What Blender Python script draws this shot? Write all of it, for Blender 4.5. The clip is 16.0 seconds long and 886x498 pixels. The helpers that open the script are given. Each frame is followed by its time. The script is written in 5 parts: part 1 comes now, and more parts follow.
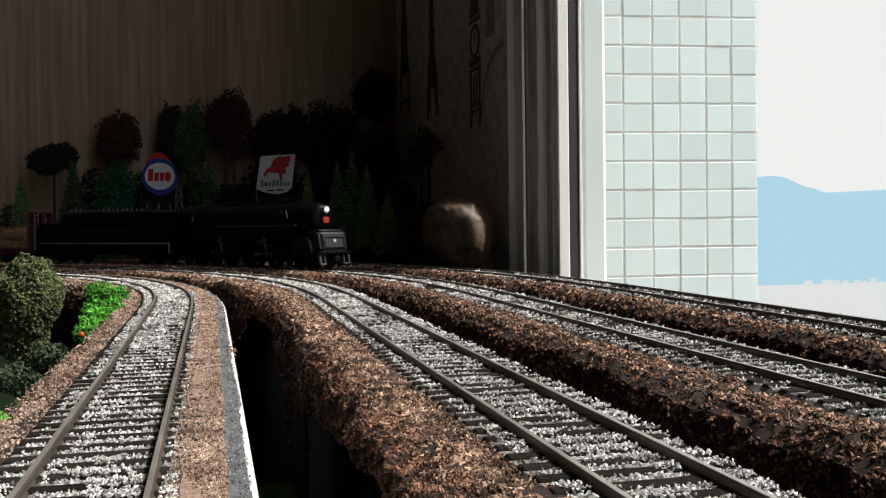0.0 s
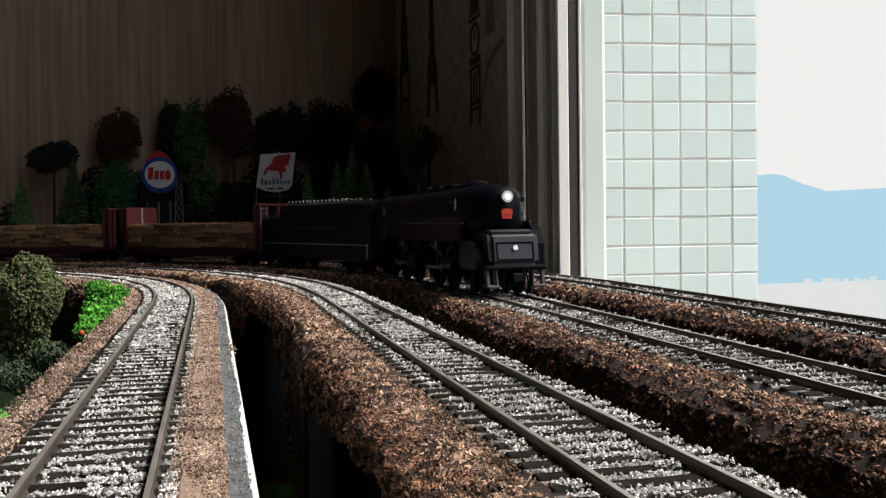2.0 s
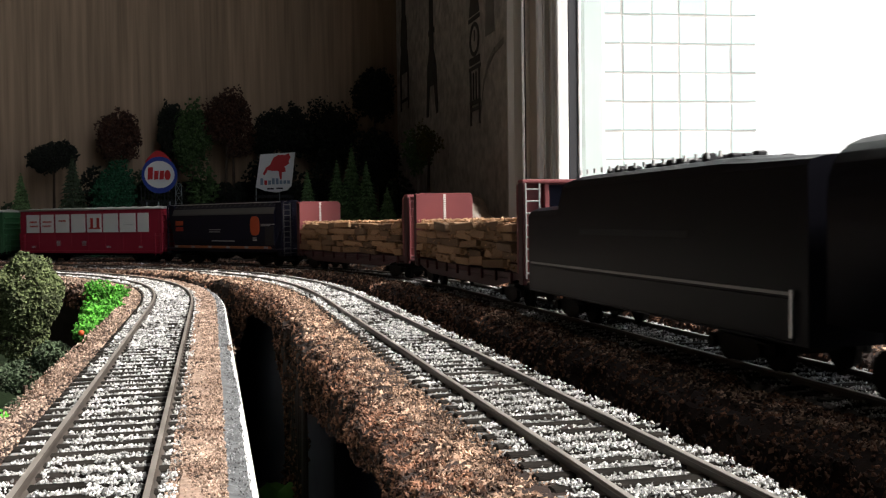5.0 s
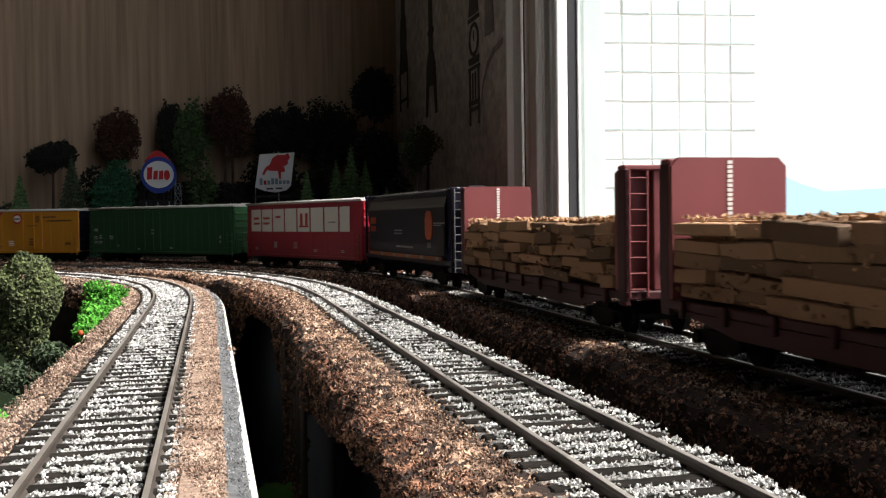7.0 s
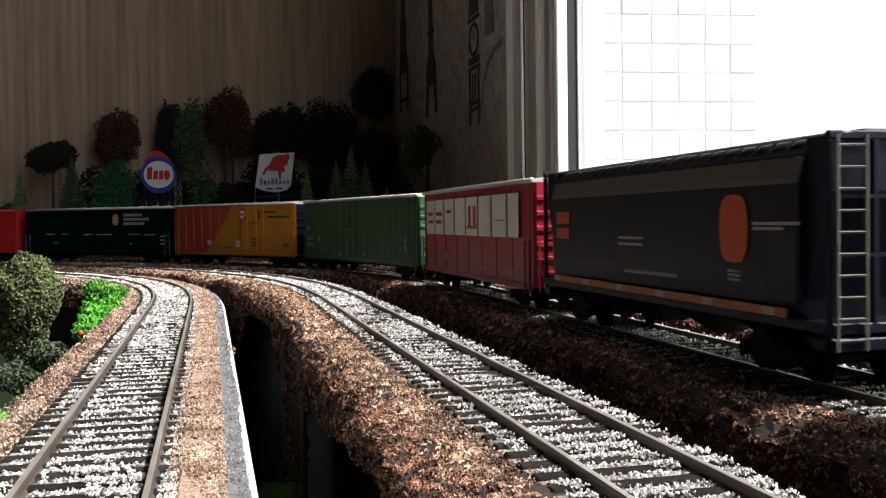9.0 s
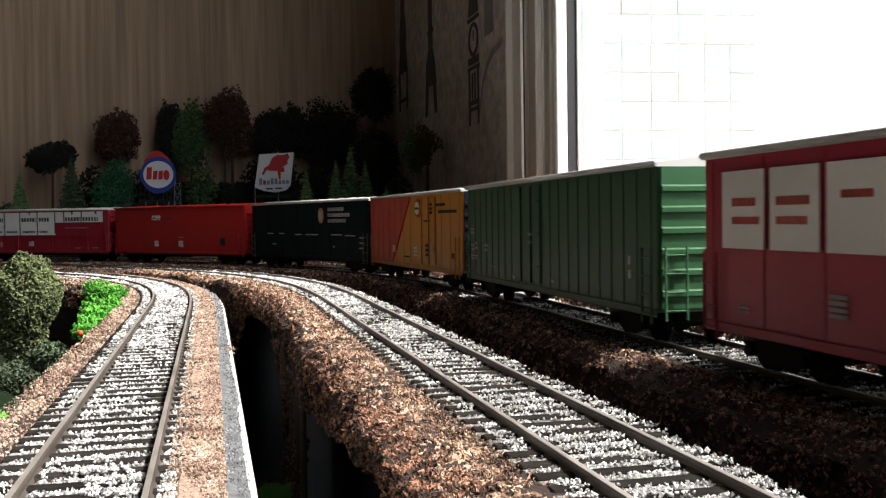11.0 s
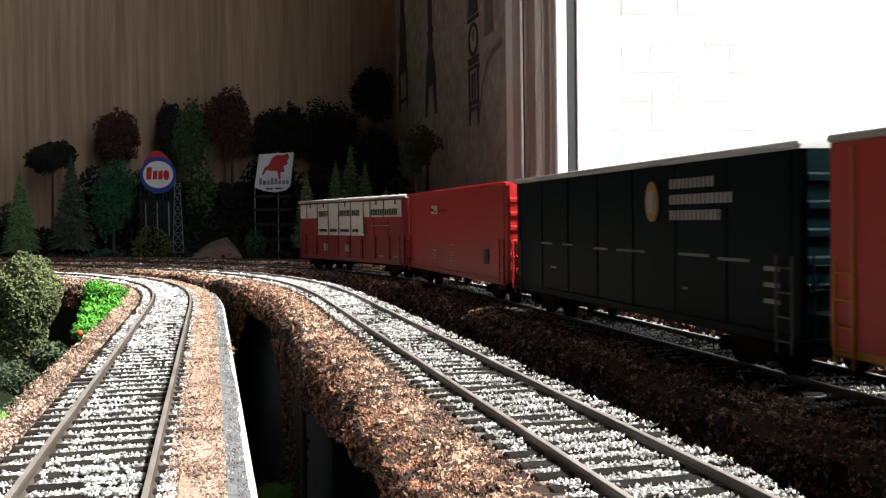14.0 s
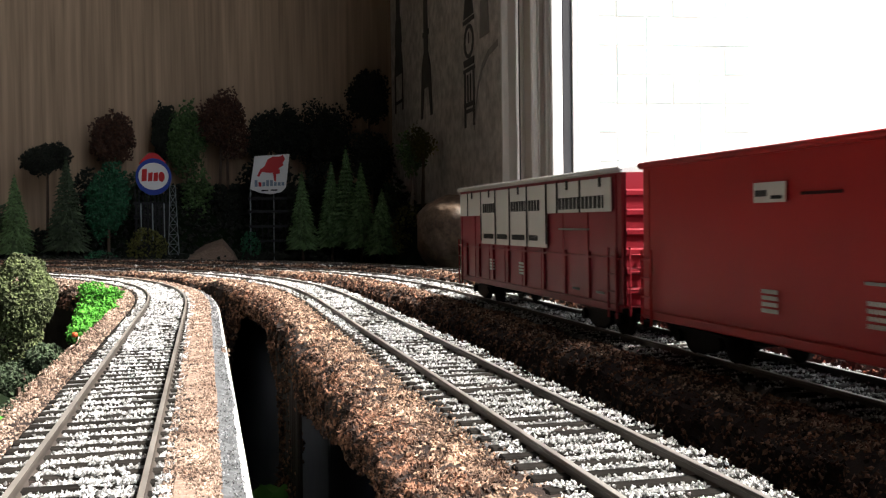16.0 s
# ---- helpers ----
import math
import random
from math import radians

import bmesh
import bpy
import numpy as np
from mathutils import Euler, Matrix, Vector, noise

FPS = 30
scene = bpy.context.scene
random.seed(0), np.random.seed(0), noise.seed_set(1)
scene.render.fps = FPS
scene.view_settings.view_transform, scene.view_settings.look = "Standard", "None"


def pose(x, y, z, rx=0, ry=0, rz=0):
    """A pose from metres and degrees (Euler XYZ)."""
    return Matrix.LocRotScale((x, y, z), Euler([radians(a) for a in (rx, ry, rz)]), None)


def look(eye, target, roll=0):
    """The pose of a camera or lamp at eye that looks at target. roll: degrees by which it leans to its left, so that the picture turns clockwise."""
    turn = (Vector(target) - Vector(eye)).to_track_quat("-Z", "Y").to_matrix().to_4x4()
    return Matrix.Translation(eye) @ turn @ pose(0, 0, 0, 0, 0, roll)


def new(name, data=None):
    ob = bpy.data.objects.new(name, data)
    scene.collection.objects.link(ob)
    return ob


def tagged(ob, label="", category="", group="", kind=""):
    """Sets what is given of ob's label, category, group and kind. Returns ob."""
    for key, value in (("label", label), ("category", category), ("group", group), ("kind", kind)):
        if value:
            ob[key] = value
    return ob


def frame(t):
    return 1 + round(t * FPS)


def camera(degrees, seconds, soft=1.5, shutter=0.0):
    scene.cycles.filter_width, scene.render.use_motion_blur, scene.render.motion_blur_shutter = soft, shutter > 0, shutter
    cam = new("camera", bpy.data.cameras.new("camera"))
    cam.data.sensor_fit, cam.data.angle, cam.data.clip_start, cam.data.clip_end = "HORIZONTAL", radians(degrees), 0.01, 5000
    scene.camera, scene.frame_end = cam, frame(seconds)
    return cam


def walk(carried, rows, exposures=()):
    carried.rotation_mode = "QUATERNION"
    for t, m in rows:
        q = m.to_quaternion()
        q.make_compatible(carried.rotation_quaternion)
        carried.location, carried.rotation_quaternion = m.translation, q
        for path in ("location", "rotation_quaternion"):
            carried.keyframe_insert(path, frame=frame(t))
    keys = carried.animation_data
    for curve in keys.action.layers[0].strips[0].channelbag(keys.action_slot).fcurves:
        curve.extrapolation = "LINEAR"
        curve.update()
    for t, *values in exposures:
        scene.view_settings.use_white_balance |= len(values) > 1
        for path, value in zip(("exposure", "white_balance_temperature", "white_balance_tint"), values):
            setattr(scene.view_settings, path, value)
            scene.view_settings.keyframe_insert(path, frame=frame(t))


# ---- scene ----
# The world: x towards the window wall, y along the straight tracks away from the camera, z = 0 on the rail heads.
# A model railway in scale 1:87, in true metres: gauge 16.5 mm.
LENS = 48.1
HEIGHT = 0.0354


def aim(yaw, pitch):
    """Camera pose: yaw to the right of the tracks and pitch downwards, in degrees, with the fixed lean of its stand."""
    a, b = radians(yaw), radians(pitch)
    way = Vector((math.sin(a) * math.cos(b), math.cos(a) * math.cos(b), -math.sin(b)))
    return look((0, 0, HEIGHT), Vector((0, 0, HEIGHT)) + way, -0.78)


cam = camera(LENS, 16.0, soft=1.2, shutter=0.25)
YAW, PITCH = 13.178, 1.687
walk(cam, [(0.0, aim(YAW - 0.053, PITCH - 0.098)), (1.0, aim(YAW - 0.053, PITCH - 0.085)), (1.6, aim(YAW - 0.053, PITCH - 0.01)),
           (2.2, aim(YAW - 0.053, PITCH)), (4.2, aim(YAW - 0.053, PITCH)), (6.5, aim(YAW, PITCH)), (9.2, aim(YAW, PITCH)),
           (11.5, aim(YAW + 0.03, PITCH)), (15.5, aim(YAW + 0.035, PITCH)), (15.7, aim(YAW + 0.1, PITCH - 0.03)),
           (16.0, aim(YAW + 0.285, PITCH - 0.1))],
     exposures=[(0.0, -0.05), (2.5, -0.05), (3.5, 0.12), (4.1, 0.58), (6.5, 0.66), (9.0, 0.85), (11.5, 1.08), (16.0, 1.2)])

# ---- light: hazy daylight through the window ----
world = bpy.data.worlds.new("sky")
scene.world = world
world.use_nodes = True
wn = world.node_tree
sky = wn.nodes.new("ShaderNodeTexSky")
sky.sky_type = "NISHITA"
sky.sun_disc = False
sky.sun_elevation, sky.sun_rotation = radians(50), radians(112)
sky.dust_density, sky.air_density = 5.0, 1.0
wn.nodes["Background"].inputs[1].default_value = 0.105
wn.links.new(sky.outputs[0], wn.nodes["Background"].inputs[0])

sun = new("sun", bpy.data.lights.new("sun", "SUN"))
sun.data.energy, sun.data.angle, sun.data.color = 4.9, radians(5), (1.0, 0.95, 0.88)
sun.matrix_world = look((2.0, -0.8, 2.6), (0, 0, 0))

window_light = new("window_light", bpy.data.lights.new("window_light", "AREA"))
window_light.data.shape, window_light.data.size, window_light.data.size_y = "RECTANGLE", 1.9, 1.2
window_light.data.energy, window_light.data.color = 5.4, (0.93, 0.97, 1.0)
window_light.matrix_world = look((0.290, -0.60, 0.66), (-1.0, -0.60, 0.5))


# ---- materials ----
def material(name, base, rough=0.6, metal=0.0, spots=None, scale=40.0, spread=0.5, bump=0.0, bump_scale=0.0, stretch=(1, 1, 1),
             coat=0.0, vary=0.0, island=0.0, fine=None, gloss=0.5):
    """A surface: base colour, second colour spread by noise at scale (per metre), fine grain and bump."""
    m = bpy.data.materials.new(name)
    m.use_nodes = True
    nt = m.node_tree
    p = nt.nodes["Principled BSDF"]
    p.inputs["Roughness"].default_value, p.inputs["Metallic"].default_value = rough, metal
    p.inputs["Coat Weight"].default_value, p.inputs["Specular IOR Level"].default_value = coat, gloss
    link, node = nt.links.new, nt.nodes.new
    geo = node("ShaderNodeTexCoord")
    mp = node("ShaderNodeMapping")
    mp.inputs["Scale"].default_value = stretch
    link(geo.outputs["Object"], mp.inputs["Vector"])
    n1 = node("ShaderNodeTexNoise")
    n1.inputs["Scale"].default_value, n1.inputs["Detail"].default_value = scale, 6
    link(mp.outputs[0], n1.inputs["Vector"])
    ramp = node("ShaderNodeValToRGB")
    spots = spots or tuple(c * 0.7 for c in base)
    ramp.color_ramp.elements[0].position, ramp.color_ramp.elements[1].position = 0.5 - spread / 2, 0.5 + spread / 2
    ramp.color_ramp.elements[0].color, ramp.color_ramp.elements[1].color = (*spots, 1), (*base, 1)
    link(n1.outputs["Fac"], ramp.inputs[0])
    out = ramp.outputs[0]
    if fine:
        n3 = node("ShaderNodeTexNoise")
        n3.inputs["Scale"].default_value, n3.inputs["Detail"].default_value = fine, 4
        link(mp.outputs[0], n3.inputs["Vector"])
        h3 = node("ShaderNodeHueSaturation")
        r3 = node("ShaderNodeMapRange")
        r3.inputs["From Min"].default_value, r3.inputs["From Max"].default_value = 0.3, 0.7
        r3.inputs["To Min"].default_value, r3.inputs["To Max"].default_value = 0.7, 1.25
        link(n3.outputs["Fac"], r3.inputs["Value"])
        link(r3.outputs[0], h3.inputs["Value"])
        link(out, h3.inputs["Color"])
        out = h3.outputs[0]
    if vary or island:
        h = node("ShaderNodeHueSaturation")
        r = node("ShaderNodeMapRange")
        k = vary or island
        r.inputs["To Min"].default_value, r.inputs["To Max"].default_value = 1 - k, 1 + k
        if vary:
            link(node("ShaderNodeObjectInfo").outputs["Random"], r.inputs["Value"])
        else:
            link(node("ShaderNodeNewGeometry").outputs["Random Per Island"], r.inputs["Value"])
        link(r.outputs[0], h.inputs["Value"])
        link(out, h.inputs["Color"])
        out = h.outputs[0]
    link(out, p.inputs["Base Color"])
    if bump:
        n2 = node("ShaderNodeTexNoise")
        n2.inputs["Scale"].default_value, n2.inputs["Detail"].default_value = bump_scale or scale * 6, 5
        link(mp.outputs[0], n2.inputs["Vector"])
        b = node("ShaderNodeBump")
        b.inputs["Strength"].default_value, b.inputs["Distance"].default_value = bump, 0.3 / (bump_scale or scale * 6)
        link(n2.outputs["Fac"], b.inputs["Height"])
        link(b.outputs[0], p.inputs["Normal"])
    return m


def glow(name, colour, strength):
    m = bpy.data.materials.new(name)
    m.use_nodes = True
    p = m.node_tree.nodes["Principled BSDF"]
    p.inputs["Base Color"].default_value = (0.02, 0.02, 0.02, 1)
    p.inputs["Specular IOR Level"].default_value = 0.0
    p.inputs["Emission Color"].default_value = (*colour, 1)
    p.inputs["Emission Strength"].default_value = strength
    return m


# turf crumbs: shade on the bank sides, light on their tops, put into colour
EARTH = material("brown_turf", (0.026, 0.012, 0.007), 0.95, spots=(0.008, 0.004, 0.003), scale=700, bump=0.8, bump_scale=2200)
SHADED_GRAIN = material("shaded_grain", (0.21, 0.105, 0.064), 0.95, spots=(0.022, 0.010, 0.006), scale=240, spread=0.22, island=0.9)
LIT_GRAIN = material("lit_shoulder_grain", (0.46, 0.31, 0.22), 0.95, spots=(0.06, 0.032, 0.02), scale=220, spread=0.3, island=0.85)
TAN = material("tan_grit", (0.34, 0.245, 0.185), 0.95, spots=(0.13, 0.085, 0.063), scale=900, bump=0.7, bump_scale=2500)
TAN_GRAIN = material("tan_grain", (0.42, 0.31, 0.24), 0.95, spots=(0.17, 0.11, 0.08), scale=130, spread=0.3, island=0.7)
GREY_EDGE = material("grey_edge", (0.14, 0.147, 0.153), 0.9, spots=(0.04, 0.043, 0.046), scale=500, bump=0.6, bump_scale=2000)
BALLAST = material("ballast_bed", (0.24, 0.24, 0.235), 0.95, spots=(0.03, 0.03, 0.03), scale=330, spread=0.2, bump=0.8, bump_scale=2500)
STONE = material("ballast_stone", (0.66, 0.66, 0.65), 0.9, spots=(0.34, 0.34, 0.33), scale=160, spread=0.3, island=0.7)
TIE = material("tie_plastic", (0.008, 0.007, 0.006), 0.95, spots=(0.026, 0.023, 0.020), scale=300, vary=0.3, gloss=0.08)
RAIL_TOP = material("rail_head_steel", (0.50, 0.47, 0.43), 0.38, 0.6, spots=(0.30, 0.27, 0.24), scale=80)
RAIL_SIDE = material("rail_steel", (0.10, 0.082, 0.068), 0.45, 0.4, spots=(0.045, 0.036, 0.03), scale=80, stretch=(1, 1, 4))
WHITE_CARD = material("white_card", (0.75, 0.75, 0.73), 0.8, spots=(0.6, 0.6, 0.58), scale=60)
DARK_BOARD = material("dark_board", (0.03, 0.03, 0.034), 0.9, spots=(0.015, 0.015, 0.018), scale=20)
SLATE = material("slate_board", (0.22, 0.25, 0.30), 0.7, spots=(0.15, 0.175, 0.21), scale=25)
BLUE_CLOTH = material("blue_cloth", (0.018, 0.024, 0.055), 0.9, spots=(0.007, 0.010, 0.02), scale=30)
WALLPAPER = material("wood_wallpaper", (0.42, 0.295, 0.20), 0.85, spots=(0.39, 0.273, 0.184), scale=22, stretch=(1, 1, 0.03), fine=160)
PRINT_WALL = material("printed_wallpaper", (0.76, 0.73, 0.71), 0.8, spots=(0.60, 0.57, 0.555), scale=9, fine=90)
# dark colour for the unseen walls and ceiling, chosen to cut bounce light
UNSEEN_DARK = material("unseen_room_dark", (0.07, 0.057, 0.048), 0.9, spots=(0.055, 0.045, 0.038), scale=4)


# ---- geometry helpers ----
def finish(bm, name, mat, parent=None, label="", smooth=False):
    me = bpy.data.meshes.new(name)
    bm.normal_update()
    bm.to_mesh(me)
    bm.free()
    for m in (mat if isinstance(mat, (list, tuple)) else [mat]):
        me.materials.append(m)
    if smooth:
        me.polygons.foreach_set("use_smooth", [True] * len(me.polygons))
    ob = new(name, me)
    if parent:
        ob.parent = parent
    if label:
        ob["label"] = label
    return ob


def part(name, bm, mat, parent, label="", smooth=False):
    """Links a bmesh as one mesh object under a thing or a part."""
    return finish(bm, name, mat, parent, label, smooth)


def empty(name, m=None):
    ob = new(name)
    ob.empty_display_size = 0.01
    if m is not None:
        ob.matrix_basis = m
    return ob


def box(bm, x0, x1, y0, y1, z0, z1, bevel=0.0, mat=0):
    r = bmesh.ops.create_cube(bm, size=1.0, matrix=Matrix.LocRotScale(((x0 + x1) / 2, (y0 + y1) / 2, (z0 + z1) / 2), None,
                                                                    (abs(x1 - x0), abs(y1 - y0), abs(z1 - z0))))
    faces = {f for v in r["verts"] for f in v.link_faces}
    for f in faces:
        f.material_index = mat
    if bevel:
        edges = {e for v in r["verts"] for e in v.link_edges}
        bmesh.ops.bevel(bm, geom=list(edges), offset=bevel, segments=1, profile=0.5, affect="EDGES", material=-1)
    return bm


def boxed(*a, **k):
    return box(bmesh.new(), *a, **k)


def tube(bm, a, b, r, n=6, r2=None):
    a, b = Vector(a), Vector(b)
    d = b - a
    m = Matrix.Translation((a + b) / 2) @ d.to_track_quat("Z", "Y").to_matrix().to_4x4()
    bmesh.ops.create_cone(bm, cap_ends=True, segments=n, radius1=r, radius2=r if r2 is None else r2, depth=d.length, matrix=m)
    return bm


def disc(bm, centre, axis, r, depth, n=16):
    c, ax = Vector(centre), Vector(axis).normalized()
    return tube(bm, c - ax * depth / 2, c + ax * depth / 2, r, n)


def prism(bm, outline, y0, y1, swap="xz"):
    """A plate with the outline (pairs) in the plane swap, pulled from y0 to y1 across it."""
    def at(p, q, d):
        return {"xz": (p, d, q), "yz": (d, p, q), "xy": (p, q, d)}[swap]
    lo = [bm.verts.new(at(p, q, y0)) for p, q in outline]
    hi = [bm.verts.new(at(p, q, y1)) for p, q in outline]
    n = len(outline)
    bm.faces.new(lo)
    bm.faces.new(hi[::-1])
    for i in range(n):
        bm.faces.new((lo[i], hi[i], hi[(i + 1) % n], lo[(i + 1) % n]))
    bmesh.ops.recalc_face_normals(bm, faces=bm.faces[:])
    return bm


# ---- the line of the tracks: straight, then a curve to the left about one centre ----
OFFSETS = (-0.0176, 0.0597, 0.1335, 0.2110)
STEP = 0.004
S0, S1 = -2.2, 3.9
W0, R3, EASE = 0.5087, 0.6581, 0.1855


def centre_line(k):
    """Rows of x, y, heading (to the left of +y) along track k, every STEP from S0."""
    rad = R3 - (OFFSETS[2] - OFFSETS[k])
    rows, x, y, th = [], OFFSETS[k], S0, 0.0
    s = S0
    while s < S1:
        rows.append((x, y, th))
        bend = min(max((s - W0 + EASE / 2) / EASE, 0), 1) / rad
        if th < math.pi / 2:
            th = min(th + bend * STEP, math.pi / 2)
        x, y = x - math.sin(th) * STEP, y + math.cos(th) * STEP
        s += STEP
    return rows


LINES = [centre_line(k) for k in range(4)]


def on_line(k, s, d=0.0):
    """Place and heading at length s along track k, d to its right."""
    i = (s - S0) / STEP
    j = min(max(int(i), 0), len(LINES[k]) - 2)
    f = i - j
    a, b = LINES[k][j], LINES[k][j + 1]
    x, y, th = (a[n] + (b[n] - a[n]) * f for n in range(3))
    return x + d * math.cos(th), y + d * math.sin(th), th


def stations(s0, s1, near, far):
    """Lengths from s0 to s1, dense near the camera."""
    out, s = [], s0
    while s < s1:
        out.append(s)
        s += near if 0.05 < s < 0.7 else far
    out.append(s1)
    return out


def sweep(k, profile, st, rough=0.0, grain=300.0, closed=False):
    """Sweeps (d, z) rows along track k; rough lifts the skin unevenly."""
    bm = bmesh.new()
    rings = []
    for s in st:
        ring = []
        prof = profile(s) if callable(profile) else profile
        for d, z in prof:
            x, y, th = on_line(k, s, d)
            v = Vector((x, y, z))
            if rough:
                q = noise.noise_vector(v * grain) * rough + noise.noise_vector(v * 45) * rough * 1.6
                v += Vector((q.x, q.y, q.z))
            ring.append(bm.verts.new(v))
        rings.append(ring)
    n = len(rings[0])
    for a, b in zip(rings, rings[1:]):
        for i in range(n if closed else n - 1):
            j = (i + 1) % n
            bm.faces.new((a[i], a[j], b[j], b[i]))
    if closed:
        bm.faces.new(rings[0][::-1])
        bm.faces.new(rings[-1])
    return bm


def smooth_profile(rows, step):
    out = []
    for (d0, z0), (d1, z1) in zip(rows, rows[1:]):
        n = max(1, int(math.hypot(d1 - d0, z1 - z0) / step))
        out += [(d0 + (d1 - d0) * i / n, z0 + (z1 - z0) * i / n) for i in range(n)]
    return out + [rows[-1]]


# ---- room ----
WALL_X, WALL_Y = 0.26, 1.385


def solid(name, x0, x1, y0, y1, z0, z1, mat, label, category, kind="structure"):
    return tagged(finish(boxed(x0, x1, y0, y1, z0, z1), name, mat), label, category, kind=kind)


# floor, ceiling, south and west walls: unseen, added to keep bounce light low
solid("floor", -3.2, 0.4, -3.3, 1.6, -0.95, -0.9, DARK_BOARD, "unseen dark floor added to close the room", "floor")
solid("ceiling", -3.2, 0.4, -3.3, 1.6, 1.6, 1.65, UNSEEN_DARK, "unseen ceiling added, dark to cut bounce light", "ceiling")
solid("wall_north", -3.2, 0.4, WALL_Y, WALL_Y + 0.1, -0.9, 1.6, WALLPAPER, "brown wood-grain wallpaper wall behind the trees", "wall")
solid("unseen_wall_south", -3.2, 0.4, -3.3, -3.2, -0.9, 1.6, UNSEEN_DARK, "unseen wall added behind the layout, dark to cut bounce light", "wall")
solid("unseen_wall_west", -3.2, -3.1, -3.2, WALL_Y, -0.9, 1.6, UNSEEN_DARK, "unseen wall added to close the room, dark to cut bounce light", "wall")
wall_e = tagged(empty("wall_east"), "grey printed wallpaper wall with the window opening", "wall", kind="structure")
part("wall_panel", boxed(WALL_X, 0.345, 0.845, WALL_Y, -0.9, 1.6), PRINT_WALL, wall_e)
part("wall_panel", boxed(WALL_X, 0.345, -3.2, 0.845, -0.9, -0.03), PRINT_WALL, wall_e)
part("wall_panel", boxed(WALL_X, 0.345, -3.2, 0.845, 1.3, 1.6), PRINT_WALL, wall_e)
part("wall_panel", boxed(WALL_X, 0.345, -3.2, -1.6, -0.03, 1.3), PRINT_WALL, wall_e)

solid("layout_board", -3.0, 0.25, -2.3, 1.38, -0.16, -0.13, DARK_BOARD, "dark base board under the railway embankments", "board")

# ---- window frame, glass and what lies outside ----
FRAME_LIGHT = material("frame_light", (0.80, 0.79, 0.76), 0.4, spots=(0.72, 0.71, 0.68), scale=12, stretch=(1, 1, 0.1))
FRAME_GREY = material("frame_grey", (0.60, 0.57, 0.53), 0.45, spots=(0.50, 0.47, 0.44), scale=30, stretch=(1, 1, 0.05))
FRAME_WHITE = material("frame_white", (0.85, 0.85, 0.84), 0.35, spots=(0.78, 0.78, 0.77), scale=10)
GASKET = material("gasket", (0.02, 0.02, 0.024), 0.6, spots=(0.03, 0.03, 0.035), scale=50)
PALE_GREEN = material("pale_green_frame", (0.70, 0.80, 0.78), 0.5, spots=(0.64, 0.75, 0.73), scale=15)

window = tagged(empty("window_1"), "grey and white sliding window frame beside the tracks", "window", kind="structure")


def post(name, y0, y1, x0, x1, mat, label, bevel=0.003):
    part(name, boxed(x0, x1, y0, y1, -0.03, 1.3, bevel), mat, window, label)


post("frame_backing", 0.7820, 0.8233, 0.256, 0.300, FRAME_GREY, "grey frame backing on the wall", 0.001)
post("frame_post", 0.7695, 0.7810, 0.2362, 0.2509, FRAME_LIGHT, "pale grey rounded frame post", 0.004)
post("groove", 0.7660, 0.7695, 0.2490, 0.285, GASKET, "dark groove between the posts", 0.0)
post("frame_rib", 0.7600, 0.7655, 0.2487, 0.2529, FRAME_LIGHT, "thin pale frame rib", 0.0008)
post("groove", 0.7400, 0.7595, 0.2525, 0.285, GASKET, "dark groove between the posts", 0.0)
post("frame_post", 0.7200, 0.7390, 0.2432, 0.2592, FRAME_GREY, "grey brown frame post", 0.0015)
post("frame_rib", 0.7175, 0.7205, 0.2478, 0.2490, FRAME_LIGHT, "thin pale frame rib", 0.0003)
post("frame_rib", 0.7175, 0.7205, 0.2530, 0.2548, FRAME_LIGHT, "thin pale frame rib", 0.0003)
post("frame_edge", 0.6945, 0.7002, 0.2502, 0.2588, FRAME_WHITE, "white frame edge", 0.0008)
post("gasket", 0.6955, 0.7002, 0.2590, 0.2664, GASKET, "black rubber gasket", 0.0008)
post("frame_lip", 0.6945, 0.7002, 0.2666, 0.2690, FRAME_WHITE, "white frame edge", 0.0005)
post("outer_frame", 0.6960, 0.7200, 0.2692, 0.2891, PALE_GREEN, "pale green outer frame", 0.003)
part("sill", boxed(0.25, 0.40, -1.6, 0.80, -0.05, -0.031, 0.002), GASKET, window, "dark window sill")

TILE = material("glazed_tile", (0.78, 0.92, 0.92), 0.25, spots=(0.73, 0.88, 0.88), scale=14, vary=0.06)
GROUT = material("grout", (0.86, 0.85, 0.83), 0.9, spots=(0.70, 0.69, 0.67), scale=40)
PILLAR_X, PILLAR_W = 0.6953, 0.2996
TILE_H, TILE_Z = 0.0528, -0.0444
JOINTS = (-0.0149, 0.0405, 0.0963, 0.1482, 0.1994, 0.2488, 0.2996)
pillar = tagged(empty("tiled_pillar", pose(PILLAR_X, 1.700, 0, 0, 0, -5.4)), "outside pillar covered with pale glazed square tiles", "pillar", kind="structure")
part("core", boxed(-0.03, PILLAR_W, 0.0003, 0.30, -1.2, 1.6), GROUT, pillar, "grout between the tiles")
tile_bm = bmesh.new()
rims = [[tile_bm.verts.new((sx * h, y, sz * h)) for sx, sz in ((-1, -1), (1, -1), (1, 1), (-1, 1))] for h, y in ((0.5, 0.004), (0.5, -0.0006), (0.475, -0.0016))]
for a, b in zip(rims, rims[1:]):
    for i in range(4):
        tile_bm.faces.new((a[i], a[(i + 1) % 4], b[(i + 1) % 4], b[i]))
tile_bm.faces.new(rims[2])
tile_proto = part("tile", tile_bm, TILE, pillar)
first_tile = True
